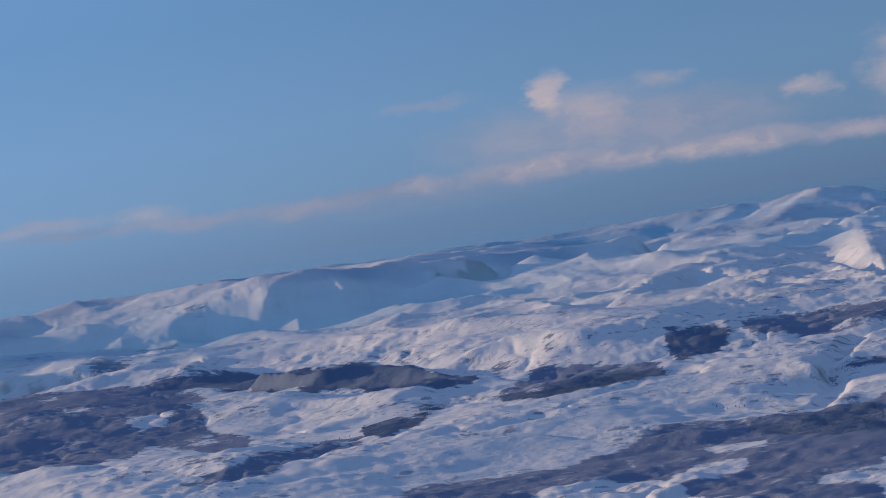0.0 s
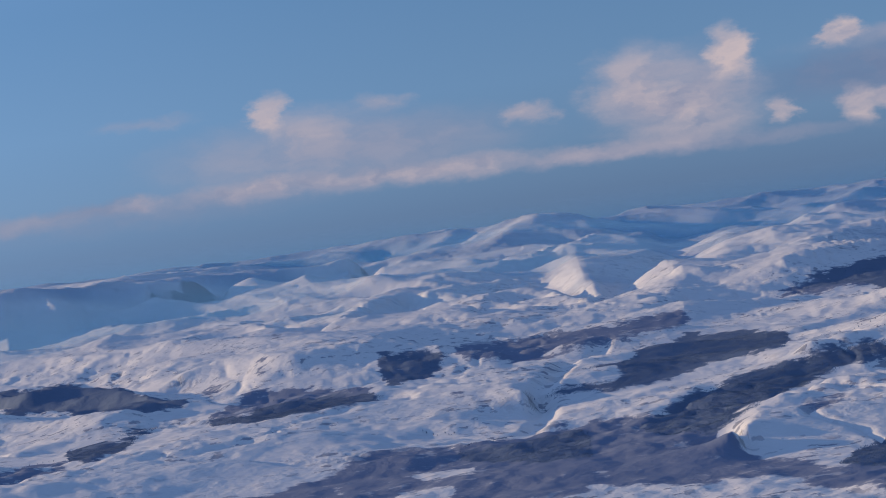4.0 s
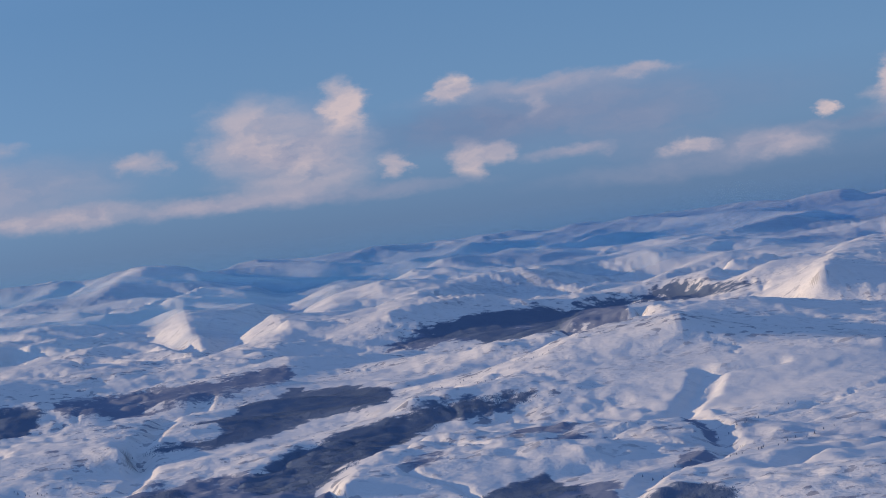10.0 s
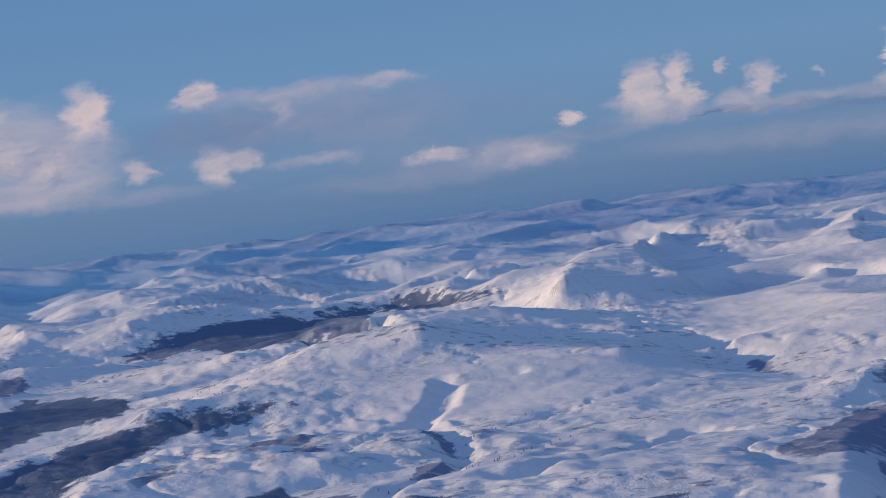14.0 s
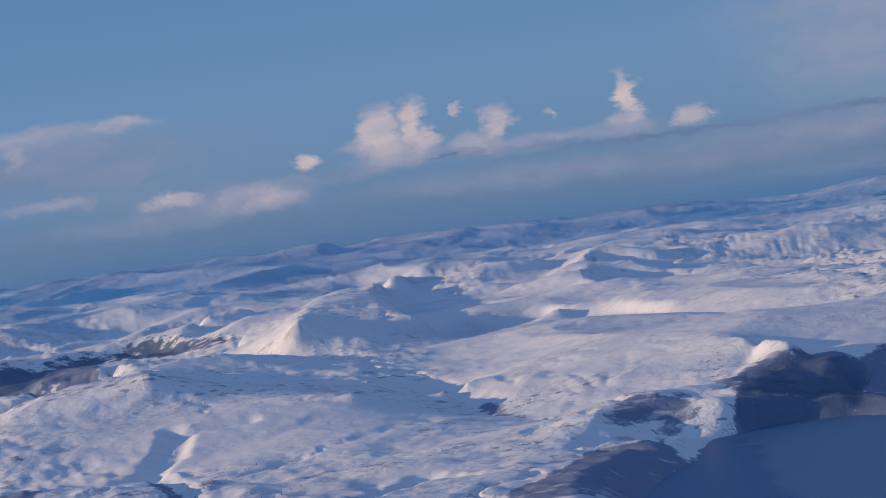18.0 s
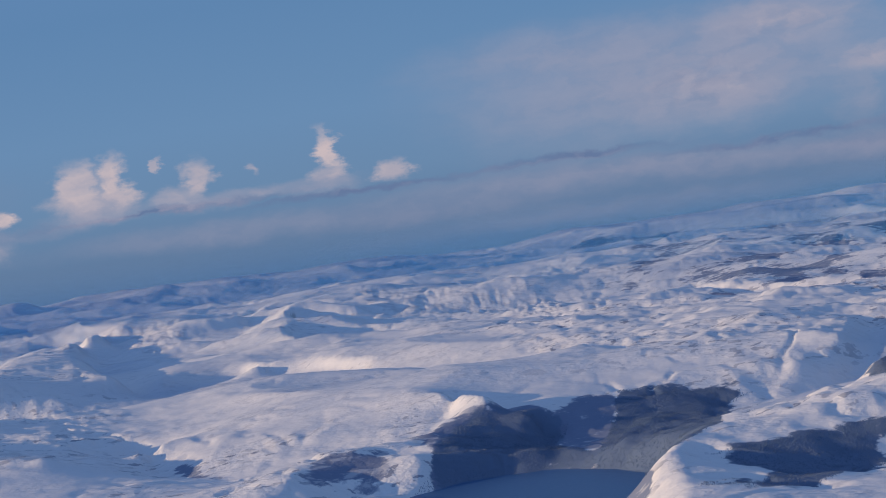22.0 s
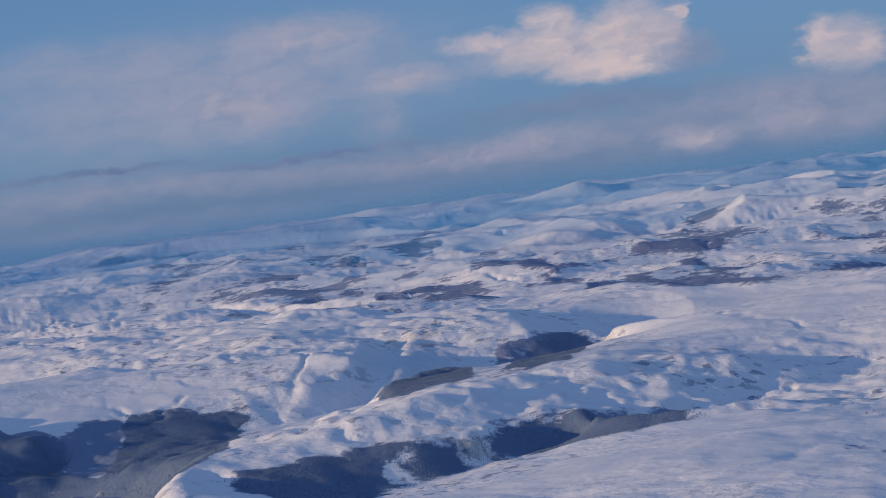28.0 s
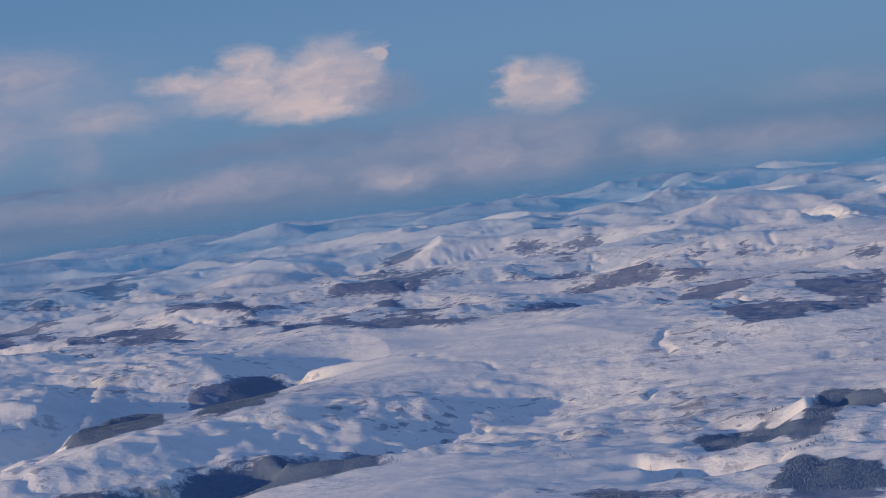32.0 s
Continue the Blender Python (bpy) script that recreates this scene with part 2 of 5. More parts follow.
out = n.add("ShaderNodeOutputWorld", n.add("ShaderNodeBackground", heaped, i1=1.0))

# ---- materials ----


def material(name):
    m = bpy.data.materials.new(name)
    m.use_nodes = True
    return m, Nodes(m.node_tree)


def ground_material():
    m, n = material("snow_and_heather")
    pos = n.add("ShaderNodeNewGeometry").outputs["Position"]
    cov = n.add("ShaderNodeVertexColor", layer_name="cover")
    parts = n.add("ShaderNodeSeparateColor", cov)
    moor, wood, thin_and_haze = parts.outputs[0], parts.outputs[1], parts.outputs[2]
    crag = n.add("ShaderNodeAttribute", attribute_name="crag").outputs["Fac"]
    edge = n.noise(pos, 0.035, 6, 0.65)
    fine = n.noise(pos, 0.11, 6, 0.62)
    patch = n.noise(pos, 0.012, 5, 0.6)
    jag = n.math("SUBTRACT", n.math("ADD", n.math("MULTIPLY", edge, 0.5), n.math("MULTIPLY", fine, 0.5)), 0.5)
    is_moor = n.span(n.math("ADD", moor, n.math("MULTIPLY", jag, 2.4)), 0.40, 0.60)
    is_wood = n.span(n.math("ADD", wood, n.math("MULTIPLY", jag, 2.4)), 0.40, 0.60)
    up = n.add("ShaderNodeSeparateXYZ", n.add("ShaderNodeNewGeometry").outputs["True Normal"]).outputs[2]
    steep = n.span(n.math("ADD", up, n.math("MULTIPLY", jag, 0.35)), 0.68, 0.56)
    # distance haze mixed into the snow colour: far snow turns blue-grey
    far_haze = n.span(thin_and_haze, 0.5, 1.4)
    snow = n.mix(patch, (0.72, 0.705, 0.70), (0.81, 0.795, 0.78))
    snow = n.mix(far_haze, snow, (0.42, 0.48, 0.58))
    tufts = n.math("MULTIPLY", n.span(n.math("ADD", fine, n.math("MULTIPLY", n.math("SUBTRACT", patch, 0.5), 0.9)), 0.56, 0.72), n.math("MULTIPLY", n.math("MULTIPLY", thin_and_haze, n.math("MULTIPLY_ADD", cov.outputs["Alpha"], 0.7, 0.3)), n.span(patch, 0.4, 0.7, 0.05, 0.9)))
    snow = n.mix(n.math("MULTIPLY", tufts, 0.6), snow, (0.22, 0.21, 0.23))
    speck = n.noise(pos, 0.14, 4, 0.5)
    tussock = n.math("MULTIPLY", n.span(n.math("ADD", speck, n.math("MULTIPLY", n.math("SUBTRACT", edge, 0.5), 0.5)), 0.60, 0.65), n.math("MULTIPLY", cov.outputs["Alpha"], n.span(patch, 0.42, 0.6, 0.1, 0.9)))
    snow = n.mix(tussock, snow, (0.27, 0.29, 0.35))
    rock = n.mix(fine, (0.10, 0.10, 0.11), (0.24, 0.22, 0.21))
    # heather and wood colours are shifted to blue to carry the haze over them
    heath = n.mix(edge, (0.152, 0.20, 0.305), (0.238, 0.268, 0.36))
    heath = n.mix(n.math("MULTIPLY", n.span(n.math("ADD", fine, n.math("MULTIPLY", n.math("SUBTRACT", patch, 0.5), 0.6)), 0.58, 0.68), 0.55), heath, (0.62, 0.62, 0.64))
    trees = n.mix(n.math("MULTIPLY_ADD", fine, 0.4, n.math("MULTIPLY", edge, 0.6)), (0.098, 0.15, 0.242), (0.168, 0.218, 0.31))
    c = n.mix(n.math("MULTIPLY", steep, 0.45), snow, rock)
    rib = n.noise(n.add("ShaderNodeVectorMath", pos, operation="MULTIPLY", i1=(1.0, 0.35, 0.6)), 0.10, 5, 0.6, 0.8)
    c = n.mix(n.math("MULTIPLY", crag, n.span(rib, 0.50, 0.60, 0.0, 0.4)), c, (0.3, 0.33, 0.4))
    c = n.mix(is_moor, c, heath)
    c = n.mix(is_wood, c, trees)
    bump = n.add("ShaderNodeBump", i0=0.5, i1=1.0)
    bump.inputs["Distance"].default_value = 1.0
    n.tree.links.new(n.math("MULTIPLY_ADD", cov.outputs["Alpha"], 0.6, 0.3), bump.inputs["Strength"])
    relief = n.math("ADD", n.math("MULTIPLY", edge, 1.2), n.math("MULTIPLY", n.math("MULTIPLY", fine, n.span(patch, 0.34, 0.6, 0.15, 1.0)), 1.6))
    relief = n.math("ADD", relief, n.math("MULTIPLY", n.math("MULTIPLY", crag, rib), -1.5))
    n.tree.links.new(relief, bump.inputs["Height"])
    b = n.add("ShaderNodeBsdfPrincipled", c)
    b.inputs["Roughness"].default_value = 0.85
    b.inputs["Specular IOR Level"].default_value = 0.15
    n.tree.links.new(bump.outputs[0], b.inputs["Normal"])
    n.add("ShaderNodeOutputMaterial", b)
    return m


def water_material():
    m, n = material("loch_water")
    pos = n.add("ShaderNodeNewGeometry").outputs["Position"]
    b = n.add("ShaderNodeBsdfPrincipled", n.mix(n.noise(pos, 0.01, 3), (0.042, 0.115, 0.245), (0.05, 0.13, 0.275)))
    b.inputs["Roughness"].default_value, b.inputs["IOR"].default_value = 0.35, 1.2
    bump = n.add("ShaderNodeBump")
    bump.inputs["Strength"].default_value, bump.inputs["Distance"].default_value = 0.3, 0.3
    n.tree.links.new(n.noise(pos, 0.4, 3), bump.inputs["Height"])
    n.tree.links.new(bump.outputs[0], b.inputs["Normal"])
    n.add("ShaderNodeOutputMaterial", b)
    return m


# ---- the land: one sheet, finest in the sector that the window looks over ----
FINE_AZ, FINE_R = 2100, 470
CENTRE = np.array([40.0, 45.0])
LOCH = (760.0, 900.0)


def lattice(p, q, seed):
    """A smooth random field, one cell a unit, about -1 to 1."""
    i, j = np.floor(p).astype(np.int64), np.floor(q).astype(np.int64)
    u, v = (p - i).astype(np.float32), (q - j).astype(np.float32)

    def corner(a, b):
        h = (a * 374761393 + b * 668265263 + seed * 974711) & 0x7FFFFFFF
        h = ((h ^ (h >> 13)) * 1274126177) & 0x7FFFFFFF
        turn = ((h ^ (h >> 16)) & 1023).astype(np.float32) * np.float32(6.2832 / 1024)
        return np.cos(turn), np.sin(turn)

    su, sv = u * u * u * (u * (u * 6 - 15) + 10), v * v * v * (v * (v * 6 - 15) + 10)
    total = 0
    for a, b in ((0, 0), (1, 0), (0, 1), (1, 1)):
        gx, gy = corner(i + a, j + b)
        total = total + (gx * (u - a) + gy * (v - b)) * (su if a else 1 - su) * (sv if b else 1 - sv)
    return total * 1.5


def fractal(p, q, size, octaves, seed, rough=0.5, ridged=False):
    total, gain = 0, 1.0
    for k in range(octaves):
        f = lattice(p / size + 17.3 * k, q / size - 9.1 * k, seed + k)
        total = total + gain * ((1 - 2 * np.abs(f)) if ridged else f)
        size, gain = size / 2.03, gain * rough
    return total


def bearing_rows():
    fine = np.linspace(-17, 80, FINE_AZ)
    return np.radians(np.concatenate([fine, np.arange(83, 341, 3.0)]))


def distance_rows():
    near = np.array([0.01, 12, 30, 80, 150, 230, 310, 390, 450, 510, 560])
    far = np.geomspace(590, 4850, FINE_R)
    return np.concatenate([near, far, [6000, 9000, 15000, 30000]])


AZ, RR = np.meshgrid(bearing_rows(), distance_rows())
GX, GY = (CENTRE[0] + RR * np.sin(AZ)).astype(np.float32), (CENTRE[1] + RR * np.cos(AZ)).astype(np.float32)
WARP_X, WARP_Y = 26 * fractal(GX, GY, 160, 4, 41, 0.55), 26 * fractal(GX, GY, 160, 4, 57, 0.55)
BX, BY = GX + 1.3 * WARP_X, GY + 1.3 * WARP_Y
RAW = 2.0 + 5.0 * fractal(BX, BY, 430, 2, 11) - 5.0 * np.clip((RR - 1700) / 900, 0, 1)
CREST = np.full(GX.shape, -50, np.float32)
CARVED = np.zeros(GX.shape, np.float32)
MASKS = {kind: np.zeros(GX.shape, np.float32) for kind in ("moor", "wood", "water", "patchy", "smooth", "crag")}
RUGGED = fractal(GX, GY, 210, 4, 71, 0.40, ridged=True) + np.clip((RR - 2500) / 600, 0, 1) * 0.42 * fractal(BX, BY, 95, 4, 77, 0.5, ridged=True)


def window(x0, x1, y0, y1, pad):
    """The rows and columns of the sheet that hold a stretch of the plan."""
    inside = (GX > x0 - pad) & (GX < x1 + pad) & (GY > y0 - pad) & (GY < y1 + pad)
    r, c = np.flatnonzero(inside.any(1)), np.flatnonzero(inside.any(0))
    return (slice(r[0], r[-1] + 1), slice(c[0], c[-1] + 1)) if len(r) else None


def ridge(width, power, *crest):
    """Raise a crest through plan points with their heights; its flanks fall off over the width."""
    xs, ys = [p[0] for p in crest], [p[1] for p in crest]
    w = window(min(xs), max(xs), min(ys), max(ys), width * 1.3)
    if w is None:
        return
    px, py = GX[w] + 0.8 * WARP_X[w] * width / 130, GY[w] + 0.8 * WARP_Y[w] * width / 130
    best = np.full(px.shape, -50, np.float32)
    for a, b in zip(crest, crest[1:]):
        dx, dy = b[0] - a[0], b[1] - a[1]
        k = np.clip(((px - a[0]) * dx + (py - a[1]) * dy) / (dx * dx + dy * dy + 1e-6), 0, 1)
        d = np.hypot(px - a[0] - k * dx, py - a[1] - k * dy) / width
        top = a[2] + k * (b[2] - a[2])
        fall = np.clip(1 - d, 0, 1)
        fall = fall**power if power > 1 else fall * fall * (3 - 2 * fall)
        best = np.maximum(best, (top + 6) * fall - 6)
    CREST[w] = np.maximum(CREST[w], best)


WOODS = []
SHORE = np.full(GX.shape, 999, np.float32)


def gully(width, depth, *course):
    """Cut a valley or a burn's channel along plan points."""
    xs, ys = [p[0] for p in course], [p[1] for p in course]
    w = window(min(xs), max(xs), min(ys), max(ys), width * 1.2)
    if w is None:
        return
    px, py = GX[w] + 0.12 * WARP_X[w], GY[w] + 0.12 * WARP_Y[w]
    best = np.full(px.shape, 9.0, np.float32)
    for a, b in zip(course, course[1:]):
        dx, dy = b[0] - a[0], b[1] - a[1]
        k = np.clip(((px - a[0]) * dx + (py - a[1]) * dy) / (dx * dx + dy * dy + 1e-6), 0, 1)
        best = np.minimum(best, np.hypot(px - a[0] - k * dx, py - a[1] - k * dy) / width)
    CARVED[w] = np.maximum(CARVED[w], depth * (1 - np.clip(best, 0, 1) ** 2) ** 2)


def cover(kind, *outline):
    """Heather, woods or water within an outline of the plan."""
    if kind == "wood":
        WOODS.append(outline)
    xs, ys = [p[0] for p in outline], [p[1] for p in outline]
    w = window(min(xs), max(xs), min(ys), max(ys), 130 if kind == "water" else 25)
    if w is None:
        return
    px, py = GX[w] + 0.1 * WARP_X[w], GY[w] + 0.1 * WARP_Y[w]
    inside = np.zeros(px.shape, bool)
    for (ax, ay), (bx, by) in zip(outline, outline[1:] + outline[:1]):
        if ay != by:
            inside ^= ((ay > py) != (by > py)) & (px < (bx - ax) * (py - ay) / (by - ay) + ax)
    if kind == "water":
        for (ax, ay), (bx, by) in zip(outline, outline[1:] + outline[:1]):
            k = np.clip(((px - ax) * (bx - ax) + (py - ay) * (by - ay)) / ((bx - ax) ** 2 + (by - ay) ** 2 + 1e-6), 0, 1)
            SHORE[w] = np.minimum(SHORE[w], np.hypot(px - ax - k * (bx - ax), py - ay - k * (by - ay)))
    if kind == "field":
        for dark in ("moor", "wood", "patchy"):
            MASKS[dark][w] *= ~inside
    else:
        MASKS[kind][w] = np.maximum(MASKS[kind][w], inside)


def bare(x, y, share=0.47):
    """Clearings and rides where the heather and the woods leave snow."""
    return (fractal(x, y, 85, 4, 303, 0.55) > share) & (np.hypot(x - LOCH[0], y - LOCH[1]) > 330)


LINES = []


def line(*points):
    """A crest, a foot or a floor of the land, through plan points with their heights."""
    LINES.append(np.array(points, float))


def swells(x, y):
    """Rounded hills and, far off, long spurs, which fill the land between its lines."""
    x, y = x.astype(np.float32), y.astype(np.float32)
    az, r = np.arctan2(x - CENTRE[0], y - CENTRE[1]), np.hypot(x - CENTRE[0], y - CENTRE[1])
    wx, wy = 45 * fractal(x, y, 300, 2, 41, 0.4), 45 * fractal(x, y, 300, 2, 57, 0.4)
    hills = 0.6 * (fractal(x + wx, y + wy, 330, 2, 79, 0.4, ridged=True) - 0.5)
    spurs = fractal(az * 3300 + wx, 0.5 * r + wy, 340, 3, 73, 0.36, ridged=True) - 0.6
    tall = np.interp(r, (600, 1000, 1500, 2400, 2900), (4, 7, 22, 24, 9))
    bold = np.interp(np.degrees(az), (-16, 18, 30, 45, 54, 62), (16, 18, 11, 9, 18, 24)) * np.clip((r - 2250) / 500, 0, 1)
    return tall * hills + bold * spurs


def relaxed():
    """The land hung between its lines, like a skin; one cell is as wide as it is deep."""
    step = np.radians(0.15)
    cols, rows = int(np.radians(97) / step), int(np.log(4850 / 560) / step)
    place = []
    for pts in LINES:
        for a, b in zip(pts, pts[1:]):
            k = np.linspace(0, 1, int(np.hypot(*(b - a)[:2]) / 1.2) + 2)[:, None]
            place.append(a + k * (b - a))
    x, y, h = np.concatenate(place).T
    x, y = x - CENTRE[0], y - CENTRE[1]
    c, r = (np.arctan2(x, y) - np.radians(-17)) / step, np.log(np.hypot(x, y) / 560) / step
    keep = (c >= 0) & (c < cols) & (r >= 0) & (r < rows)
    h = h - swells(x + CENTRE[0], y + CENTRE[1])
    c, r, h = c[keep], r[keep], h[keep]
    z = None
    for cell, rounds in ((32, 300), (16, 200), (8, 150), (4, 90), (2, 60), (1, 40)):
        shape = (rows // cell + 1, cols // cell + 1)
        i = (r / cell).astype(int) * shape[1] + (c / cell).astype(int)
        count = np.bincount(i, minlength=shape[0] * shape[1]).reshape(shape)
        fixed = np.bincount(i, h, shape[0] * shape[1]).reshape(shape) / np.maximum(count, 1)
        z = np.full(shape, 2.0) if z is None else np.repeat(np.repeat(z, 2, 0), 2, 1)[: shape[0], : shape[1]]
        for _ in range(rounds):
            z = np.where(count > 0, fixed, z)
            p = np.pad(z, 1, "edge")
            z = (p[:-2, 1:-1] + p[2:, 1:-1] + p[1:-1, :-2] + p[1:-1, 2:]) / 4
    c = np.clip((AZ - np.radians(-17)) / step - 0.5, 0, cols - 1.01)
    r = np.clip(np.log(np.maximum(RR, 1) / 560) / step - 0.5, 0, rows - 1.01)
    i, j = r.astype(int), c.astype(int)
    u, v = r - i, c - j
    return (z[i, j] * (1 - v) + z[i, j + 1] * v) * (1 - u) + (z[i + 1, j] * (1 - v) + z[i + 1, j + 1] * v) * u


def heights():
    """The height of the land, with its fine relief."""
    seen = np.clip((AZ - np.radians(-16)) / 0.05, 0, 1) * np.clip((np.radians(79) - AZ) / 0.05, 0, 1)
    z = (relaxed() + swells(GX, GY)) * seen + RAW * (1 - seen)
    z = np.maximum(z, CREST) - CARVED
    lift = np.clip(z, 0, 60) / 60
    z = z + (RUGGED - 0.6) * (0.2 + 1.8 * lift)
    even = 1 - 0.6 * soften(MASKS["smooth"], 30)
    rough = np.clip(0.7 + 1.0 * fractal(GX, GY, 210, 3, 311), 0.1, 1.4) * even
    fade = np.clip(1.6 - RR / 2600, 0.4, 1)
    z = z + 1.4 * rough * fractal(GX + 0.3 * WARP_X, GY, 30, 3, 91, 0.55) * fade
    z = z + 1.8 * even * (np.abs(fractal(BX, BY, 85, 4, 83, 0.45)) - 0.3) * np.clip(1.2 - lift, 0.2, 1)
    z = z + 1.0 * (np.abs(fractal(BX, BY, 130, 3, 87, 0.42)) - 0.3) * np.clip(1.1 - lift, 0.1, 1)
    rocky = soften(MASKS["crag"], 8)
    z = z + rocky * 0.8 * fractal(AZ * 2500 + 0.5 * WARP_X, 0.2 * RR, 11, 3, 171, 0.5, ridged=True)
    burn = np.abs(fractal(BX, BY, 260, 4, 107, 0.5))
    z = z - 2.0 * np.clip(1 - burn * 14, 0, 1) ** 1.3 * np.clip(1 - lift, 0, 1) * even
    z = z + 0.6 * rough * fractal(GX, GY, 11, 2, 95)
    z = z + 0.8 * np.clip((RR - 2800) / 400, 0, 1) * np.clip(lift * 5, 0, 1) * fractal(BX, BY, 62, 4, 99, 0.55, ridged=True)
    bank = np.clip(SHORE / 30, 0, 1)
    bank = bank * bank * (3 - 2 * bank) * (MASKS["water"] < 0.5)
    shore = np.maximum(np.abs(GX - LOCH[0]), np.abs(GY - LOCH[1]))
    z = np.where(shore < 430, np.maximum(z, -3.4), z)
    z = z * bank - 7 * (1 - bank)
    far = np.clip((RR - 4850) / 1000, 0, 1)
    z = z * (1 - far) - 6 * far
    inner = np.clip((RR - 40) / 500, 0, 1)
    return z * inner - 1.5 * (1 - inner)


def soften(f, times):
    for _ in range(times):
        f = blurred(f)
    return f


def blurred(f):
    g = f.copy()
    g[1:-1] = (f[:-2] + 2 * f[1:-1] + f[2:]) / 4
    h = g.copy()
    h[:, 1:-1] = (g[:, :-2] + 2 * g[:, 1:-1] + g[:, 2:]) / 4
    return h


# an unseen ridge added to the west, to keep the sun off the valleys
ridge(260, 1.1, (-790, 2700, 70), (-850, 2950, 95), (-910, 3250, 100), (-1010, 3600, 90))

# crests, feet of slopes and valley floors, in the order in which the window passes them
# crests, feet and floors of the land
line((-818, 4120, 34.6), (-680, 3921, 35.6), (-612, 3813, 49.1), (-547, 3707, 57.2), (-426, 3495, 68.1), (-318, 3285, 69.9))
line((-264, 3139, 74.6), (-226, 3142, 67.2), (-178, 3145, 69.4), (-147, 3147, 63.1), (-69, 3149, 59.1), (-22, 3150, 50.5), (2, 3150, 52.4), (50, 3150, 56.9), (88, 3149, 47.2), (129, 3147, 52.9))
line((-142, 3117, 61.4), (-129, 3048, 50.7), (-113, 2958, 37.6))
line((-18, 3120, 48.8), (-12, 3032, 37.2), (-6, 2960, 28.8))
line((-258, 3109, 72.8), (-241, 3018, 58.5), (-230, 2951, 48.1))
line((-436, 2164, 23.0), (-371, 2162, 20.3), (-308, 2097, 17.4), (-270, 2127, 15.1))
line((-234, 1955, 15.0), (-242, 2226, 15.2), (-202, 2288, 15.6), (-131, 2149, 16.1), (-63, 2041, 16.7), (-2, 1898, 17.2))
line((-273, 2136, 0.0), (-215, 2090, 0.0), (-148, 1893, 0.0), (-114, 1887, 0.0), (-81, 1882, 0.0), (-50, 1744, 0.0), (-7, 1543, 0.0))
line((-314, 2584, 0.0), (-310, 2938, -0.0), (-213, 2811, 0.0), (-102, 2668, 0.0), (10, 2402, 0.0))
line((-438, 2153, 0.0), (-355, 2144, 0.0), (-286, 2071, 0.0))
line((-158, 1744, 12.0), (-102, 1614, 14.3), (-79, 1639, 14.1), (-54, 1628, 9.8), (-25, 1529, 7.2), (4, 1403, 7.2))
line((-241, 1871, -1.0), (-205, 1841, -1.0), (-123, 1656, -1.0), (-69, 1543, -1.0), (-45, 1519, -1.0), (-0, 1448, -1.0))
line((-191, 1587, 1.0), (-178, 1708, 1.0), (-100, 1548, 1.0), (-65, 1442, 1.0))
line((-160, 1405, -2.0), (-122, 1282, -2.0), (-71, 1233, -2.0), (-58, 1305, -2.0))
line((-275, 1324, 0.0), (-244, 1336, 0.0), (-203, 1289, -0.0), (-160, 1248, 0.0))
line((-233, 1118, 10.0), (-216, 1146, 10.0), (-183, 1121, 10.0), (-148, 1026, 10.0), (-118, 921, 10.0))
line((-92, 945, 8.0), (-69, 1002, 8.2), (-34, 1038, 8.4), (-8, 1081, 8.6), (21, 1128, 8.7), (50, 1143, 8.9), (80, 1159, 9.0), (109, 1156, 9.2))
line((-103, 1161, 0.0), (-67, 1151, 0.0), (-39, 1219, 0.0), (-15, 1309, 0.0), (13, 1366, 0.0), (42, 1327, 0.0))
line((-33, 890, -2.0), (1, 908, -2.0), (35, 913, -2.0), (70, 917, -2.0), (104, 912, -2.0), (154, 931, -2.0))
line((22, 3316, 53.1), (71, 3343, 51.8), (128, 3372, 40.3), (171, 3394, 44.2), (240, 3426, 43.0), (304, 3454, 54.8))
line((361, 3951, 49.2), (385, 3948, 44.0), (456, 3941, 59.2), (515, 3934, 63.1), (574, 3926, 58.2), (634, 3916, 72.8), (711, 3903, 64.4), (749, 3896, 49.4), (795, 3887, 28.3), (842, 3877, 21.9), (900, 3864, 21.0), (986, 3843, 15.2), (1033, 3831, 12.7))
line((-31, 3062, 0.0), (60, 3139, 0.0), (156, 3221, 0.0), (243, 3214, 0.0), (355, 3523, 0.0))
line((339, 2739, 20.7), (420, 3011, 21.5), (470, 2945, 22.5), (585, 3241, 23.5), (699, 3514, 24.4), (758, 3490, 25.3))
line((344, 3548, 27.9), (434, 3108, 28.2), (509, 3081, 30.6), (640, 3342, 35.8))
line((382, 3100, 1.0), (461, 3102, 1.0), (518, 3109, 1.0))
line((519, 2838, 26.5), (467, 2517, 21.8), (427, 2276, 17.2), (390, 2057, 11.7), (363, 1891, 5.8))
line((432, 2584, 0.0), (392, 2200, 0.0), (373, 1955, 0.0))
line((466, 2727, 10.3), (427, 2540, 4.6))
line((380, 1925, -2.3), (454, 2194, 0.5), (536, 2476, 3.2), (584, 2628, 4.6))
line((497, 2206, 24.2), (452, 1989, 19.6), (413, 1828, 14.9), (384, 1721, 10.4), (365, 1668, 5.8))
line((768, 2996, 24.2), (654, 2585, 20.5), (578, 2318, 16.9), (522, 2164, 11.5))
line((816, 3639, 4.6), (662, 2868, 2.6), (568, 2429, 1.2))
line((444, 1939, 27.6), (458, 1897, 22.5), (567, 2160, 14.3), (589, 2137, 9.2))
line((382, 1748, -1.0), (418, 1744, -1.0), (465, 1749, -1.0))
line((245, 1866, 11.7), (287, 2061, 15.5), (332, 2162, 16.8), (363, 2150, 13.9), (349, 1955, 11.7), (337, 1721, 11.7))
line((261, 2014, 0.0), (305, 1879, 0.0), (362, 1828, 0.0))
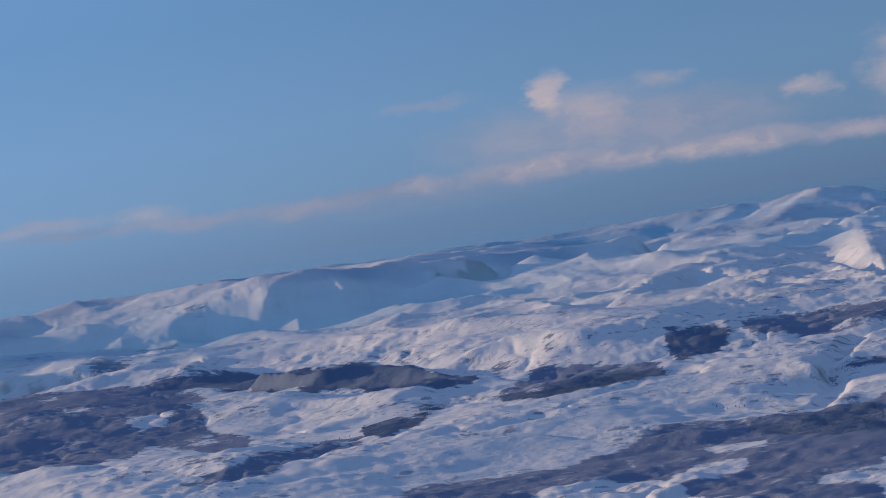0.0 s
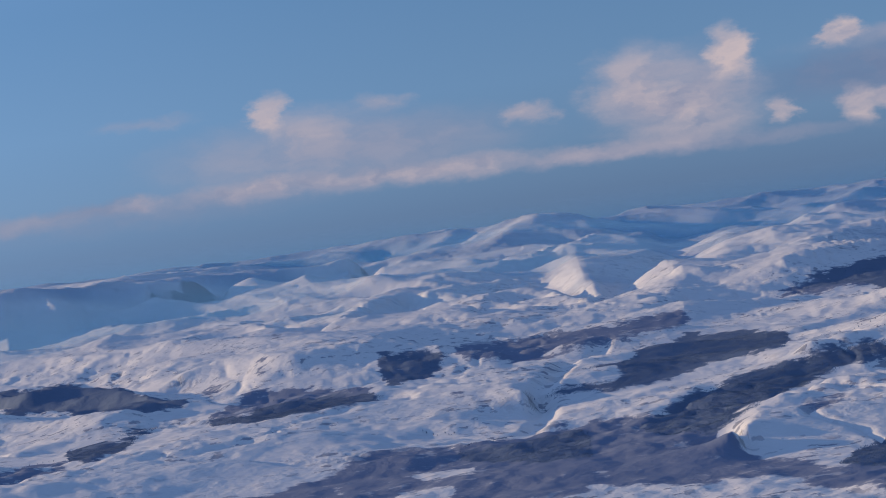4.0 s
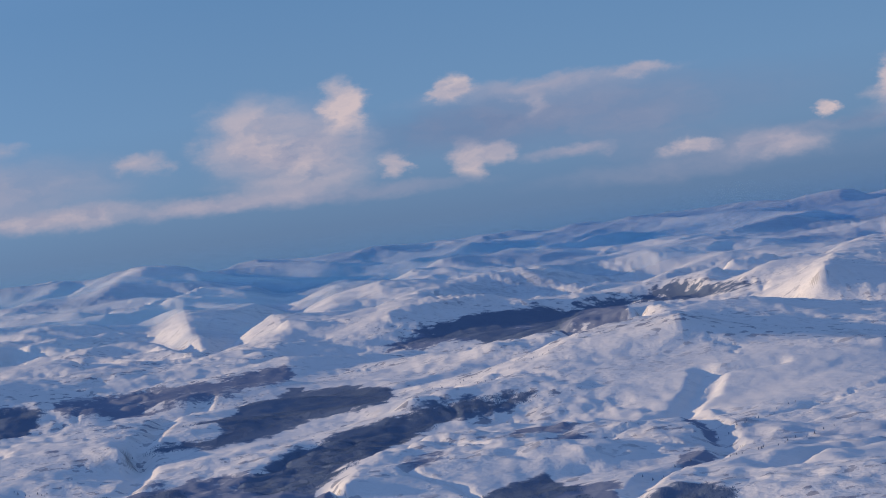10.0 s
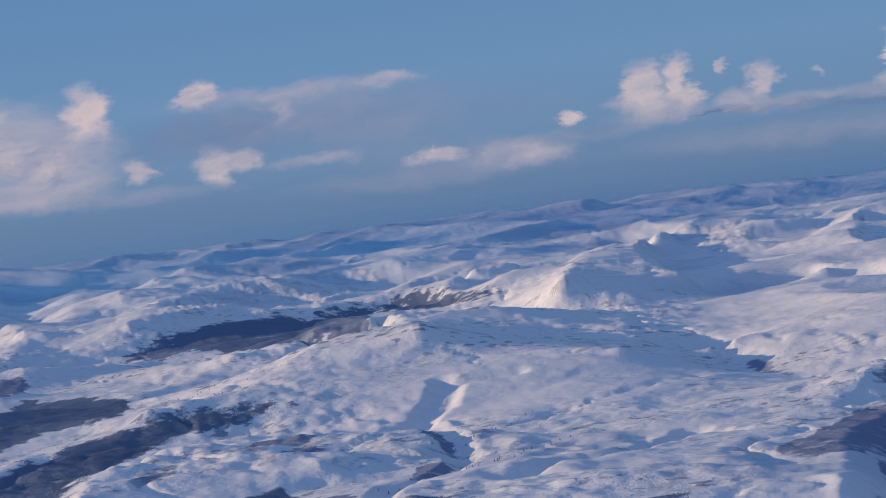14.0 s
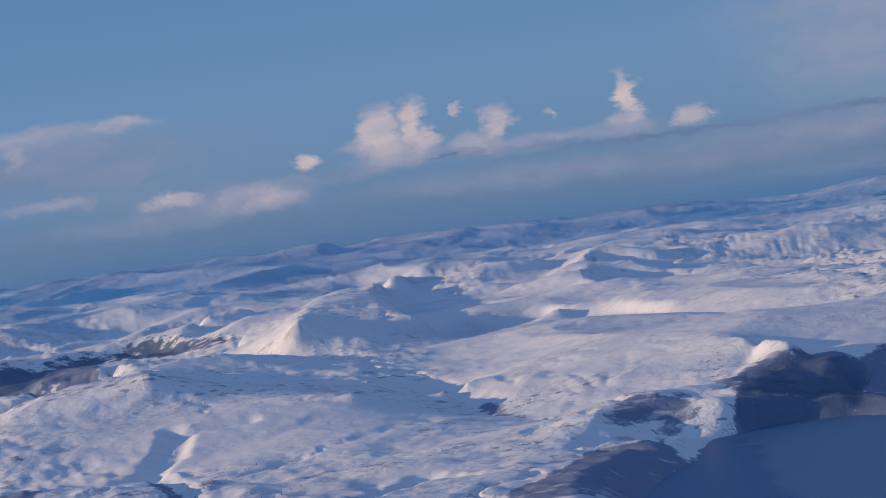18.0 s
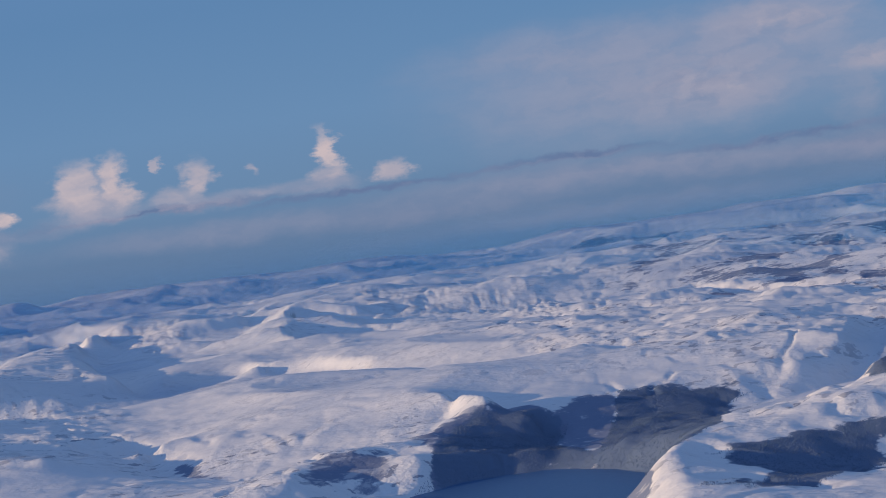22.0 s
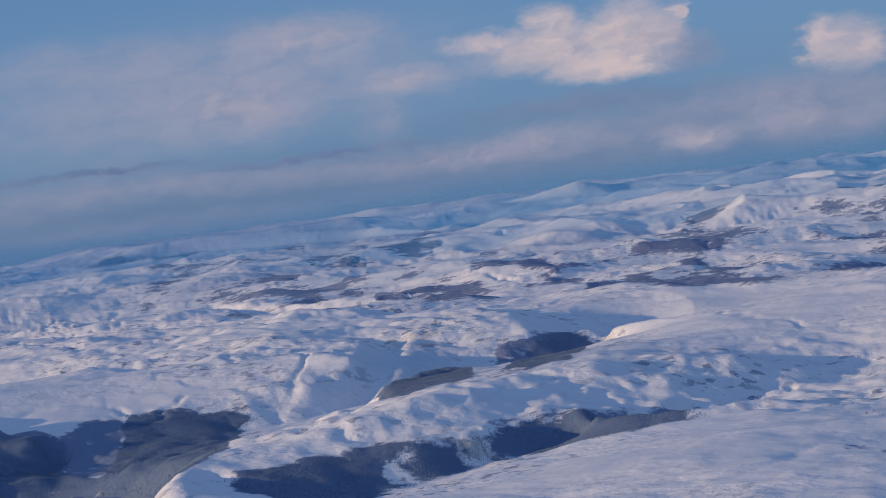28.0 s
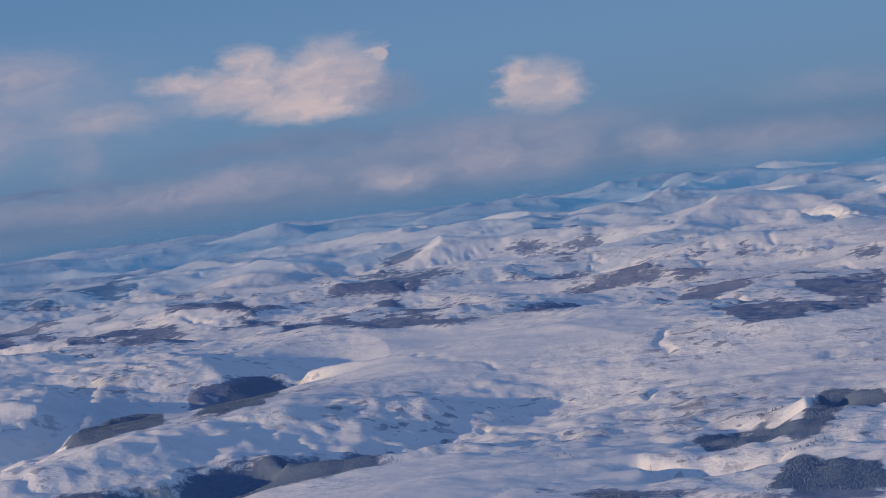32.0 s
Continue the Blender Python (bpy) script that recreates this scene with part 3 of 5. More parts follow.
line((163, 2168, 12.6), (206, 2336, 14.9), (237, 2409, 17.8), (273, 2547, 18.1), (273, 2415, 12.6))
line((176, 2351, 0.0), (221, 2334, 0.0), (255, 2271, 0.0))
line((26, 2291, 9.0), (61, 2329, 11.2), (113, 2244, 10.6), (162, 2309, 9.0))
line((30, 2264, 0.0), (82, 2180, 0.0), (118, 2257, 0.0))
line((6, 1602, 13.9), (34, 1612, 17.3), (60, 1590, 18.4), (80, 1529, 18.4), (104, 1539, 18.4), (134, 1623, 18.4), (172, 1677, 18.4))
line((4, 1598, -2.0), (27, 1436, -2.0), (58, 1347, -2.0), (87, 1437, -2.0), (114, 1429, -2.0))
line((41, 2040, 0.0), (98, 1971, 0.0), (157, 2110, 0.0), (220, 2159, 0.0))
line((115, 1270, 9.2), (145, 1259, 9.2), (163, 1162, 9.2), (171, 1087, 9.2))
line((112, 1040, -2.0), (137, 996, -2.0), (164, 1057, -2.0), (180, 1118, -2.0))
line((194, 1539, 5.4), (217, 1463, 5.4), (257, 1453, 5.7), (310, 1490, 6.1), (339, 1485, 5.8))
line((196, 1565, -2.0), (224, 1444, -2.0), (266, 1471, -2.0), (317, 1495, -2.0), (350, 1503, -2.0))
line((199, 1039, 2.0), (243, 1087, 2.0), (275, 1102, 2.0), (298, 1091, 2.0))
line((195, 797, 8.0), (228, 865, 8.0), (265, 929, 8.0), (293, 932, 8.0), (303, 874, 8.0), (298, 812, 8.0))
line((205, 850, 0.0), (200, 774, 0.0), (208, 733, 0.0), (223, 744, 0.0), (255, 784, 0.0), (293, 802, 0.0))
line((513, 1843, 23.0), (664, 2288, 21.9), (793, 2564, 20.4), (923, 2858, 19.3), (961, 2788, 17.7), (959, 2638, 16.2), (1099, 2773, 13.8))
line((635, 2307, -1.0), (702, 2281, -1.0), (754, 2167, -1.0), (828, 2100, -1.0))
line((955, 3377, 13.8), (1059, 3419, 13.8), (1179, 3498, 13.8), (1239, 3401, 13.8), (1435, 3612, 13.8))
line((1152, 4176, 16.4), (1245, 4149, 21.0), (1349, 4117, 27.7), (1452, 4082, 31.1), (1553, 4045, 35.7), (1634, 4013, 44.9), (1683, 3992, 41.9), (1721, 3976, 23.2), (1801, 3941, 37.7), (1878, 3905, 41.7), (1927, 3881, 53.5), (1992, 3848, 50.2), (2027, 3830, 22.3), (2144, 3765, 17.5))
line((1049, 3663, 18.4), (1137, 3475, 18.4), (1218, 3302, 18.4), (1293, 3141, 18.4), (1323, 3001, 18.4))
line((1108, 2568, 13.8), (1112, 2368, 13.8), (1083, 2197, 6.9))
line((532, 1878, 23.0), (659, 2220, 22.0), (826, 2636, 20.9), (953, 2821, 19.3), (910, 2566, 18.3), (1028, 2788, 17.4), (1153, 2904, 15.7), (1203, 2924, 14.8), (1274, 2969, 13.8))
line((647, 2271, -1.0), (703, 2255, -1.0), (764, 2253, -1.0), (812, 2212, -1.0), (910, 2300, -1.0), (1051, 2475, -1.0))
line((716, 1949, 9.7), (758, 1987, 9.6), (817, 1991, 13.0), (834, 1924, 15.7))
line((907, 2084, 12.6), (972, 2166, 18.4), (1020, 2160, 18.4))
line((966, 2245, 1.0), (936, 2066, 1.0), (927, 1968, 1.0))
line((970, 2044, -1.0), (1033, 2139, -1.0), (1089, 2205, -1.0))
line((756, 1530, 28.3), (998, 1974, 20.6), (1206, 2301, 18.0), (1103, 2046, 18.0), (913, 1673, 18.0), (860, 1538, 18.0))
line((752, 1729, 0.0), (727, 1511, 0.0), (760, 1487, 0.0), (779, 1386, 0.0))
line((1332, 2503, 12.6), (1391, 2518, 16.0), (1374, 2420, 24.5))
line((1411, 2677, 2.0), (1244, 2296, 2.0), (1088, 1926, 2.0))
line((505, 1423, 12.6), (571, 1556, 15.3), (595, 1550, 19.2), (574, 1401, 22.7), (469, 1120, 32.2))
line((545, 1550, 0.0), (533, 1406, -0.0), (604, 1481, 0.0))
line((594, 1674, -1.0), (696, 1928, -1.0), (776, 1965, -1.0), (818, 1932, -1.0), (795, 1816, -1.0))
line((353, 1525, 1.0), (454, 1600, 1.0), (525, 1552, 1.0), (540, 1534, 1.0))
line((304, 1071, 16.1), (351, 1083, 16.1), (400, 1096, 16.1), (444, 1091, 16.1), (493, 1060, 16.1), (524, 999, 16.1))
line((320, 1310, -1.0), (375, 1325, -1.0), (449, 1387, -1.0), (499, 1367, -1.0))
line((352, 800, 2.0), (392, 851, 2.0), (421, 859, 2.0), (457, 853, 2.0))
line((261, 674, 7.5), (293, 704, 7.5), (322, 723, 7.5), (350, 717, 7.5), (372, 697, 7.5))
line((244, 900, 0.0), (287, 980, 0.0), (332, 1022, 0.0), (356, 982, 0.0), (379, 970, 0.0), (389, 942, 0.0))
line((280, 801, 0.0), (299, 792, 0.0), (320, 790, 0.0))
line((1998, 3755, 17.8), (2055, 3724, 28.1), (2120, 3687, 36.0), (2140, 3676, 48.8), (2185, 3649, 47.1), (2201, 3639, 31.9), (2255, 3607, 27.7), (2282, 3589, 31.9), (2325, 3562, 22.9), (2396, 3515, 26.4), (2445, 3481, 42.7), (2481, 3455, 21.0), (2539, 3413, 11.5), (2605, 3362, 11.0), (2661, 3318, 9.8), (2741, 3252, 10.8), (2793, 3207, 12.0))
line((1153, 2145, 23.0), (1311, 2382, 22.8), (1503, 2635, 22.5), (1512, 2521, 22.0), (1377, 2266, 21.9), (1429, 2243, 21.5), (1578, 2423, 21.3), (1727, 2567, 21.0), (1860, 2678, 20.7), (1836, 2562, 20.4), (1707, 2301, 20.0), (1573, 2018, 19.5))
line((1630, 2996, 10.8), (1923, 3373, 10.8), (1869, 3029, 10.8), (1983, 3042, 9.6), (2404, 3405, 8.4), (1946, 2493, 10.8))
line((1363, 2556, 2.0), (1383, 2489, 2.0), (1189, 2070, 2.0), (1194, 1999, 2.0), (1207, 1966, 2.0), (1289, 2037, 2.0))
line((1116, 2035, -1.0), (893, 1577, -1.0), (852, 1465, -1.0), (908, 1501, -1.0))
line((1397, 2101, 28.3), (1300, 1961, 19.2), (1171, 1759, 10.0))
line((1403, 2109, 29.2), (1415, 2082, 28.9), (1428, 2049, 24.9), (1437, 2026, 17.8))
line((1382, 2061, -1.0), (1377, 2014, -1.0), (1397, 1991, -1.0), (1394, 1951, -1.0))
line((1242, 1867, -1.0), (1177, 1698, -1.0), (1281, 1799, -1.0), (1313, 1825, -1.0))
line((1600, 2479, 10.3), (1401, 2193, 6.6), (1286, 2031, 3.5))
line((1471, 2030, 2.0), (1376, 1817, 2.0), (1327, 1669, 2.0), (1254, 1504, 2.0), (1226, 1441, 2.0))
line((1021, 1481, 10.3), (1162, 1632, 10.6), (1141, 1509, 10.9), (1078, 1359, 11.2), (1009, 1226, 11.5))
line((872, 1449, 0.0), (967, 1537, 0.0), (966, 1420, 0.0), (908, 1208, 0.0), (948, 1145, 0.0))
line((887, 1522, 9.2), (1001, 1659, 9.2), (1085, 1720, 9.2), (958, 1490, 9.2), (1001, 1499, 9.2), (958, 1336, 9.2))
line((703, 1272, 9.0), (767, 1268, 11.2), (734, 1138, 15.8), (700, 982, 18.0), (668, 851, 18.0))
line((741, 1438, 0.0), (737, 1335, 0.0), (830, 1388, 0.0))
line((857, 1728, 21.6), (1058, 2092, 18.9), (1262, 2406, 13.5), (1261, 2364, 10.8))
line((633, 1112, -1.0), (584, 1005, -1.0), (560, 934, -1.0), (560, 896, -1.0), (562, 853, -1.0))
line((588, 1026, 8.1), (632, 1048, 8.4), (639, 1016, 8.8), (609, 920, 9.2))
line((510, 780, 9.2), (548, 825, 9.2), (563, 831, 9.2), (568, 794, 9.2), (566, 762, 9.2))
line((587, 789, 8.0), (665, 880, 8.3), (696, 900, 8.6), (665, 818, 9.2))
line((542, 737, -3.0), (558, 719, -3.0), (571, 712, -3.0))
line((519, 764, -3.0), (538, 764, -3.0), (548, 744, -3.0))
line((2625, 3491, 7.5), (2711, 3424, 11.1), (2837, 3321, 14.7), (2920, 3248, 28.0), (3000, 3174, 34.0), (3114, 3061, 32.4), (3188, 2984, 36.4), (3293, 2867, 23.5), (3373, 2772, 26.9))
line((1790, 2053, 14.4), (2141, 2333, 14.4), (2154, 2235, 14.4), (2224, 2197, 14.4), (2294, 2158, 14.4), (2265, 2032, 14.4), (2280, 1886, 14.4))
line((2904, 3158, 0.0), (2979, 2935, 0.0), (2991, 2675, 0.0), (3024, 2493, 0.0))
line((1688, 1885, -1.0), (1702, 1776, -1.0), (1663, 1576, -1.0), (1587, 1402, -1.0), (1543, 1291, -1.0))
line((1327, 1457, 10.8), (1448, 1513, 7.0), (1390, 1322, 5.5), (1388, 1230, 5.4))
line((1213, 1424, 7.2), (1317, 1526, 8.6), (1396, 1561, 7.9), (1312, 1441, 7.2))
line((1264, 1489, 0.0), (1280, 1443, 0.0), (1319, 1416, 0.0))
line((918, 963, 19.8), (973, 977, 19.8), (981, 940, 19.8), (1028, 939, 19.8), (1062, 934, 19.8), (1073, 906, 19.8))
line((1221, 1313, 0.0), (1272, 1273, 0.0), (1398, 1269, 0.0), (1400, 1175, 0.0))
line((787, 947, 18.0), (886, 1028, 18.0), (920, 1017, 18.0), (913, 963, 18.0), (860, 852, 17.8), (859, 809, 17.3))
line((677, 829, 9.2), (729, 873, 9.3), (753, 871, 9.5), (776, 863, 9.7), (801, 849, 9.9), (805, 815, 10.2), (816, 796, 10.3))
line((675, 824, -4.5), (645, 767, -4.5), (659, 741, -4.5), (697, 746, -4.5), (744, 759, -4.5), (793, 770, -4.5), (830, 779, -4.5))
line((515, 584, 12.5), (578, 633, 11.6), (632, 662, 9.9), (662, 661, 11.2), (663, 631, 15.8), (671, 610, 18.0), (703, 605, 18.0))
line((565, 614, 8.0), (578, 608, 8.0), (595, 608, 8.0), (611, 599, 8.0), (638, 597, 8.0), (653, 566, 8.0))
line((561, 555, -2.0), (590, 557, -2.0), (621, 559, -2.0), (642, 560, -2.0))
line((783, 730, 9.0), (832, 758, 9.0), (858, 755, 9.0), (855, 731, 9.0))
line((824, 768, 0.0), (839, 758, -0.0), (869, 744, 0.0))
line((3104, 3096, 13.2), (3229, 2965, 2.1), (3316, 2867, 15.1), (3400, 2766, 30.3), (3413, 2751, 13.7), (3454, 2698, 31.9), (3488, 2654, 46.3), (3508, 2628, 47.4), (3544, 2579, 18.0), (3569, 2543, 23.1), (3606, 2490, 25.5), (3630, 2455, 20.0), (3655, 2418, 35.7), (3689, 2365, 22.3), (3717, 2319, 31.3), (3761, 2247, 25.8), (3793, 2192, 28.3), (3807, 2166, 8.5), (3847, 2093, 5.2), (3880, 2031, -0.6))
line((2404, 1761, 16.1), (2521, 1807, 16.2), (2553, 1783, 16.3), (2485, 1649, 16.5), (2366, 1491, 16.6), (2347, 1403, 16.8), (2756, 1596, 16.9), (2348, 1336, 17.0), (2320, 1278, 17.1), (2364, 1252, 17.2))
line((2783, 1991, 18.0), (2875, 1901, 18.0), (2698, 1650, 18.0), (2989, 1727, 18.0), (2583, 1418, 18.0))
line((2127, 1780, 0.0), (1744, 1361, 0.0), (2128, 1533, 0.0), (2010, 1309, 0.0), (1911, 1122, 0.0))
line((2072, 2004, 14.4), (2205, 1878, 14.4), (2402, 1955, 14.4), (2332, 1825, 14.4), (2324, 1755, 14.4))
line((2567, 2422, 0.0), (2897, 2511, 0.0), (3244, 2646, 0.0))
line((1561, 1504, -1.0), (1484, 1314, -1.0), (1471, 1182, -1.0), (1449, 1110, -1.0))
line((1705, 1593, 5.9), (1724, 1519, 9.6), (1701, 1414, 10.0), (1552, 1214, 7.7))
line((1155, 938, 10.3), (1261, 992, 10.4), (1308, 993, 10.6), (1286, 939, 10.7), (1206, 841, 10.8), (1191, 790, 11.0), (1241, 781, 11.1), (1217, 721, 11.3), (1230, 698, 11.4), (1247, 682, 11.5))
line((1514, 1186, -1.0), (1520, 1106, -1.0), (1476, 972, -1.0), (1464, 869, -1.0), (1479, 802, -1.0))
line((869, 803, 11.2), (960, 880, 16.3), (1053, 937, 18.0), (1061, 901, 18.0), (1022, 840, 16.5), (983, 801, 11.8))
line((1075, 1265, 16.2), (1186, 1331, 12.2), (1102, 1128, 14.2), (1061, 1013, 16.2), (969, 899, 16.2))
line((1409, 1657, 0.0), (1460, 1600, 0.0), (1408, 1438, 0.0), (1360, 1276, 0.0), (1349, 1197, 0.0))
line((824, 774, -3.0), (866, 779, -3.0), (903, 774, -3.0), (927, 758, -3.0), (962, 748, -3.0), (1044, 786, -3.0), (1084, 788, -3.0))
line((789, 737, 5.4), (844, 765, 5.4), (877, 772, 5.4), (873, 748, 5.4))
line((969, 789, 7.2), (1013, 792, 7.2), (1008, 758, 9.0), (1000, 703, 12.6), (968, 618, 14.4), (984, 567, 14.4))
line((646, 617, 16.2), (699, 631, 16.2), (738, 635, 16.2), (746, 613, 16.2), (766, 600, 16.2), (789, 589, 15.8), (818, 581, 13.5), (829, 562, 8.1))
line((628, 581, 8.0), (658, 571, 8.0), (706, 586, 8.0), (706, 567, 8.0), (687, 531, 8.0), (698, 502, 8.0), (715, 495, 8.0))
line((608, 555, -2.0), (649, 565, -2.0), (684, 552, -2.0), (717, 541, -2.0), (755, 529, -2.0), (801, 543, -2.0), (817, 522, -2.0), (872, 535, -2.0))
line((582, 444, 8.8), (628, 445, 8.8), (654, 431, 8.1), (678, 392, 6.3))
line((3888, 2035, 23.4), (3913, 1985, 48.4), (3931, 1948, 32.4), (3964, 1880, 42.0), (3989, 1825, 20.4), (4039, 1710, 9.8), (4051, 1681, 16.3), (4065, 1646, 0.9))
line((3340, 1817, 18.0), (3259, 1624, 18.0), (3035, 1382, 18.0), (2684, 1102, 18.0))
line((2145, 991, 10.8), (2306, 1016, 18.5), (2106, 906, 10.8))
line((2288, 1089, -0.0), (2219, 994, 0.0), (2112, 880, 0.0))
line((1422, 757, -1.0), (1241, 630, -1.0), (1218, 585, -1.0), (1235, 558, -1.0))
line((1128, 676, 16.2), (1176, 649, 16.2), (990, 510, 16.2), (985, 480, 16.2), (1029, 453, 16.2))
line((632, 373, 5.4), (671, 390, 5.5), (685, 387, 5.7), (678, 365, 5.4))
line((668, 391, -3.0), (660, 367, -3.0), (662, 356, -3.0), (664, 354, -3.0))
line((606, 319, 7.5), (633, 329, 7.5), (659, 337, 7.5), (652, 317, 7.5), (647, 304, 7.5))
line((717, 358, 8.1), (797, 389, 8.1), (789, 360, 8.1))
line((726, 400, -1.0), (742, 385, -1.0), (768, 376, -1.0), (807, 384, -1.0), (814, 370, -1.0))
line((642, 3905, 72.6), (543, 3601, 45.8), (450, 3287, 21.9))
line((514, 3924, 62.2), (418, 3643, 37.1), (311, 3302, 25.9))
line((360, 3941, 49.3), (282, 3656, 35.5), (244, 3508, 33.0))
line((536, 3880, 48.1), (459, 3535, 30.1), (409, 3292, 19.2))
line((389, 3898, 33.8), (317, 3551, 27.0), (270, 3306, 27.3))
line((-204, 2993, 44.4), (-174, 2970, 34.5), (-143, 2947, 32.8))
line((-220, 2952, 18.3), (-145, 2936, 13.5), (-72, 2919, 8.1), (1, 2900, 5.0))
line((14, 2038, 18.4), (55, 2209, 19.4), (84, 2101, 20.2), (95, 1913, 20.7))
line((21, 2329, -1.0), (65, 2263, -1.0), (106, 2177, -1.0))
line((143, 1980, 16.1), (210, 2383, 17.2), (278, 2579, 18.4))
line((167, 2256, -2.0), (210, 2230, -2.0), (268, 2439, -2.0))
line((235, 1920, 16.1), (280, 2065, 16.1), (327, 2169, 16.1), (359, 2133, 16.1))
line((258, 2082, -2.0), (307, 2059, -2.0), (353, 2027, -2.0))

# burns
# burns
gully(9, 3, (468, 1008), (437, 1018), (407, 970), (387, 934), (379, 885), (349, 801), (320, 757), (303, 753), (262, 676), (250, 665))
gully(9, 3, (279, 1454), (218, 1239), (182, 1126), (171, 1045), (154, 996))
gully(10, 3, (422, 761), (371, 715), (351, 717), (318, 694))
gully(9, 3, (438, 1026), (437, 1011), (417, 973), (395, 955), (366, 840))
gully(14, 4, (766, 720), (846, 791), (867, 802), (953, 870))

# heather, woods, water and clearings; by the loch some patches paint shade
# what covers the land
cover("moor", (-456, 2139), (-424, 2148), (-348, 1919), (-320, 1934), (-292, 1926), (-265, 1921), (-234, 1947), (-207, 1963), (-180, 1990), (-148, 1704), (-170, 1738), (-191, 1754), (-193, 1609), (-160, 1402), (-125, 1316), (-115, 1064), (-154, 1253), (-182, 1323), (-191, 1270), (-186, 1143), (-202, 1149), (-218, 1160), (-259, 1276), (-274, 1255), (-338, 1567))
cover("wood", (-179, 1972), (-148, 1921), (-114, 1800), (-87, 1815), (-60, 1798), (-25, 1524), (-5, 1509), (14, 1403), (3, 1382), (-19, 1377), (-41, 1366), (-69, 1531), (-95, 1590), (-113, 1518), (-158, 1726), (-194, 1781), (-231, 1796), (-259, 1913), (-233, 1942), (-207, 1961))
cover("wood", (-60, 1275), (-34, 1304), (-8, 1315), (-12, 1297), (-26, 1172), (-35, 1065), (-51, 1056))
cover("moor", (-108, 987), (-96, 1053), (-78, 1119), (-55, 1158), (-51, 1056), (-63, 1027), (-75, 1017), (-85, 978), (-96, 957), (-109, 953), (-120, 940), (-127, 939), (-126, 974))
cover("wood", (18, 1306), (37, 1262), (55, 1244), (79, 1228), (97, 1220), (115, 1218), (91, 1152), (72, 1146), (53, 1144), (38, 1178), (22, 1181))
cover("moor", (-41, 872), (-28, 897), (-14, 902), (1, 907), (18, 910), (36, 915), (47, 927), (59, 942), (67, 954), (85, 988), (103, 987), (120, 974), (139, 973), (158, 969), (176, 960), (141, 784), (119, 675), (108, 686), (97, 698), (85, 709), (74, 733), (72, 765), (67, 794), (57, 830), (44, 827), (33, 825), (22, 821), (10, 808), (-6, 805), (-23, 836))
cover("field", (68, 799), (81, 844), (90, 831), (99, 821), (96, 799), (86, 790), (75, 777))
cover("field", (129, 827), (137, 833), (146, 807), (143, 794), (132, 807))
cover("field", (-33, 917), (-15, 925), (4, 936), (18, 943), (33, 945), (49, 953), (65, 961), (66, 948), (55, 931), (41, 927), (27, 928), (13, 925), (-1, 920), (-14, 909), (-26, 898))
cover("field", (58, 930), (60, 916), (62, 857), (59, 856))
cover("wood", (119, 963), (134, 986), (150, 1008), (161, 979), (175, 966), (153, 842), (136, 853), (128, 873), (121, 901), (112, 935))
cover("wood", (138, 1518), (161, 1516), (189, 1501), (176, 1463), (166, 1447), (129, 1252), (117, 1233), (134, 1463))
cover("wood", (47, 1302), (61, 1276), (77, 1278), (94, 1245), (111, 1227), (117, 1226), (99, 1218), (78, 1154), (62, 1151), (48, 1177), (36, 1172))
cover("moor", (185, 1475), (225, 1597), (258, 1596), (275, 1579), (293, 1567), (320, 1567), (347, 1569), (368, 1578), (356, 1540), (315, 1462), (289, 1449), (271, 1444), (254, 1444), (226, 1434), (212, 1449), (198, 1460))
cover("wood", (260, 1257), (326, 1433), (342, 1426), (356, 1416), (366, 1389), (370, 1342), (312, 1137), (299, 1139), (286, 1145), (270, 1142), (253, 1130), (234, 1114), (212, 1103), (228, 1139), (207, 1150), (215, 1190), (235, 1199))
cover("wood", (231, 983), (261, 1038), (288, 1053), (313, 1061), (329, 1062), (345, 1061), (358, 1059), (371, 1053), (346, 1049), (334, 1033), (317, 1038), (291, 1020), (265, 973), (230, 881), (216, 864), (202, 856), (193, 866), (185, 889), (194, 955), (217, 968))
cover("moor", (117, 956), (134, 941), (151, 932), (162, 911), (173, 899), (185, 889), (191, 861), (202, 854), (194, 789), (200, 760), (206, 724), (211, 710), (230, 742), (250, 771), (268, 772), (282, 761), (280, 730), (249, 653), (230, 606), (219, 616), (210, 631), (201, 650), (195, 682), (183, 695), (174, 721), (162, 740), (149, 759), (135, 779), (121, 800), (106, 819), (92, 856), (76, 884), (59, 917), (71, 946), (85, 969), (100, 958))
cover("field", (127, 816), (134, 828), (144, 814), (154, 803), (149, 791), (140, 797), (131, 803))
cover("field", (25, 953), (36, 959), (47, 965), (57, 961), (67, 953), (58, 933), (44, 929), (35, 941))
cover("field", (193, 1047), (217, 1066), (243, 1090), (259, 1097), (270, 1081), (278, 1064), (288, 1054), (285, 1043), (266, 1036), (256, 1021), (248, 1041), (229, 1024), (215, 1024), (195, 1032))
cover("field", (117, 956), (140, 985), (161, 1004), (182, 1019), (201, 1003), (222, 1000), (201, 988), (178, 972), (157, 970), (134, 942))
cover("moor", (467, 1754), (498, 1779), (530, 1808), (569, 1837), (616, 1874), (664, 1910), (722, 1947), (775, 1968), (454, 1157), (554, 1482), (531, 1476), (501, 1447), (550, 1693), (520, 1715), (494, 1720))
cover("wood", (468, 1754), (498, 1783), (537, 1814), (575, 1852), (620, 1903), (666, 1923), (716, 1950), (762, 1976), (798, 1970), (824, 1942), (834, 1864), (839, 1780), (831, 1788), (810, 1807), (800, 1852), (779, 1885), (750, 1899), (720, 1934), (507, 1428), (535, 1595), (541, 1711), (518, 1755), (495, 1761))
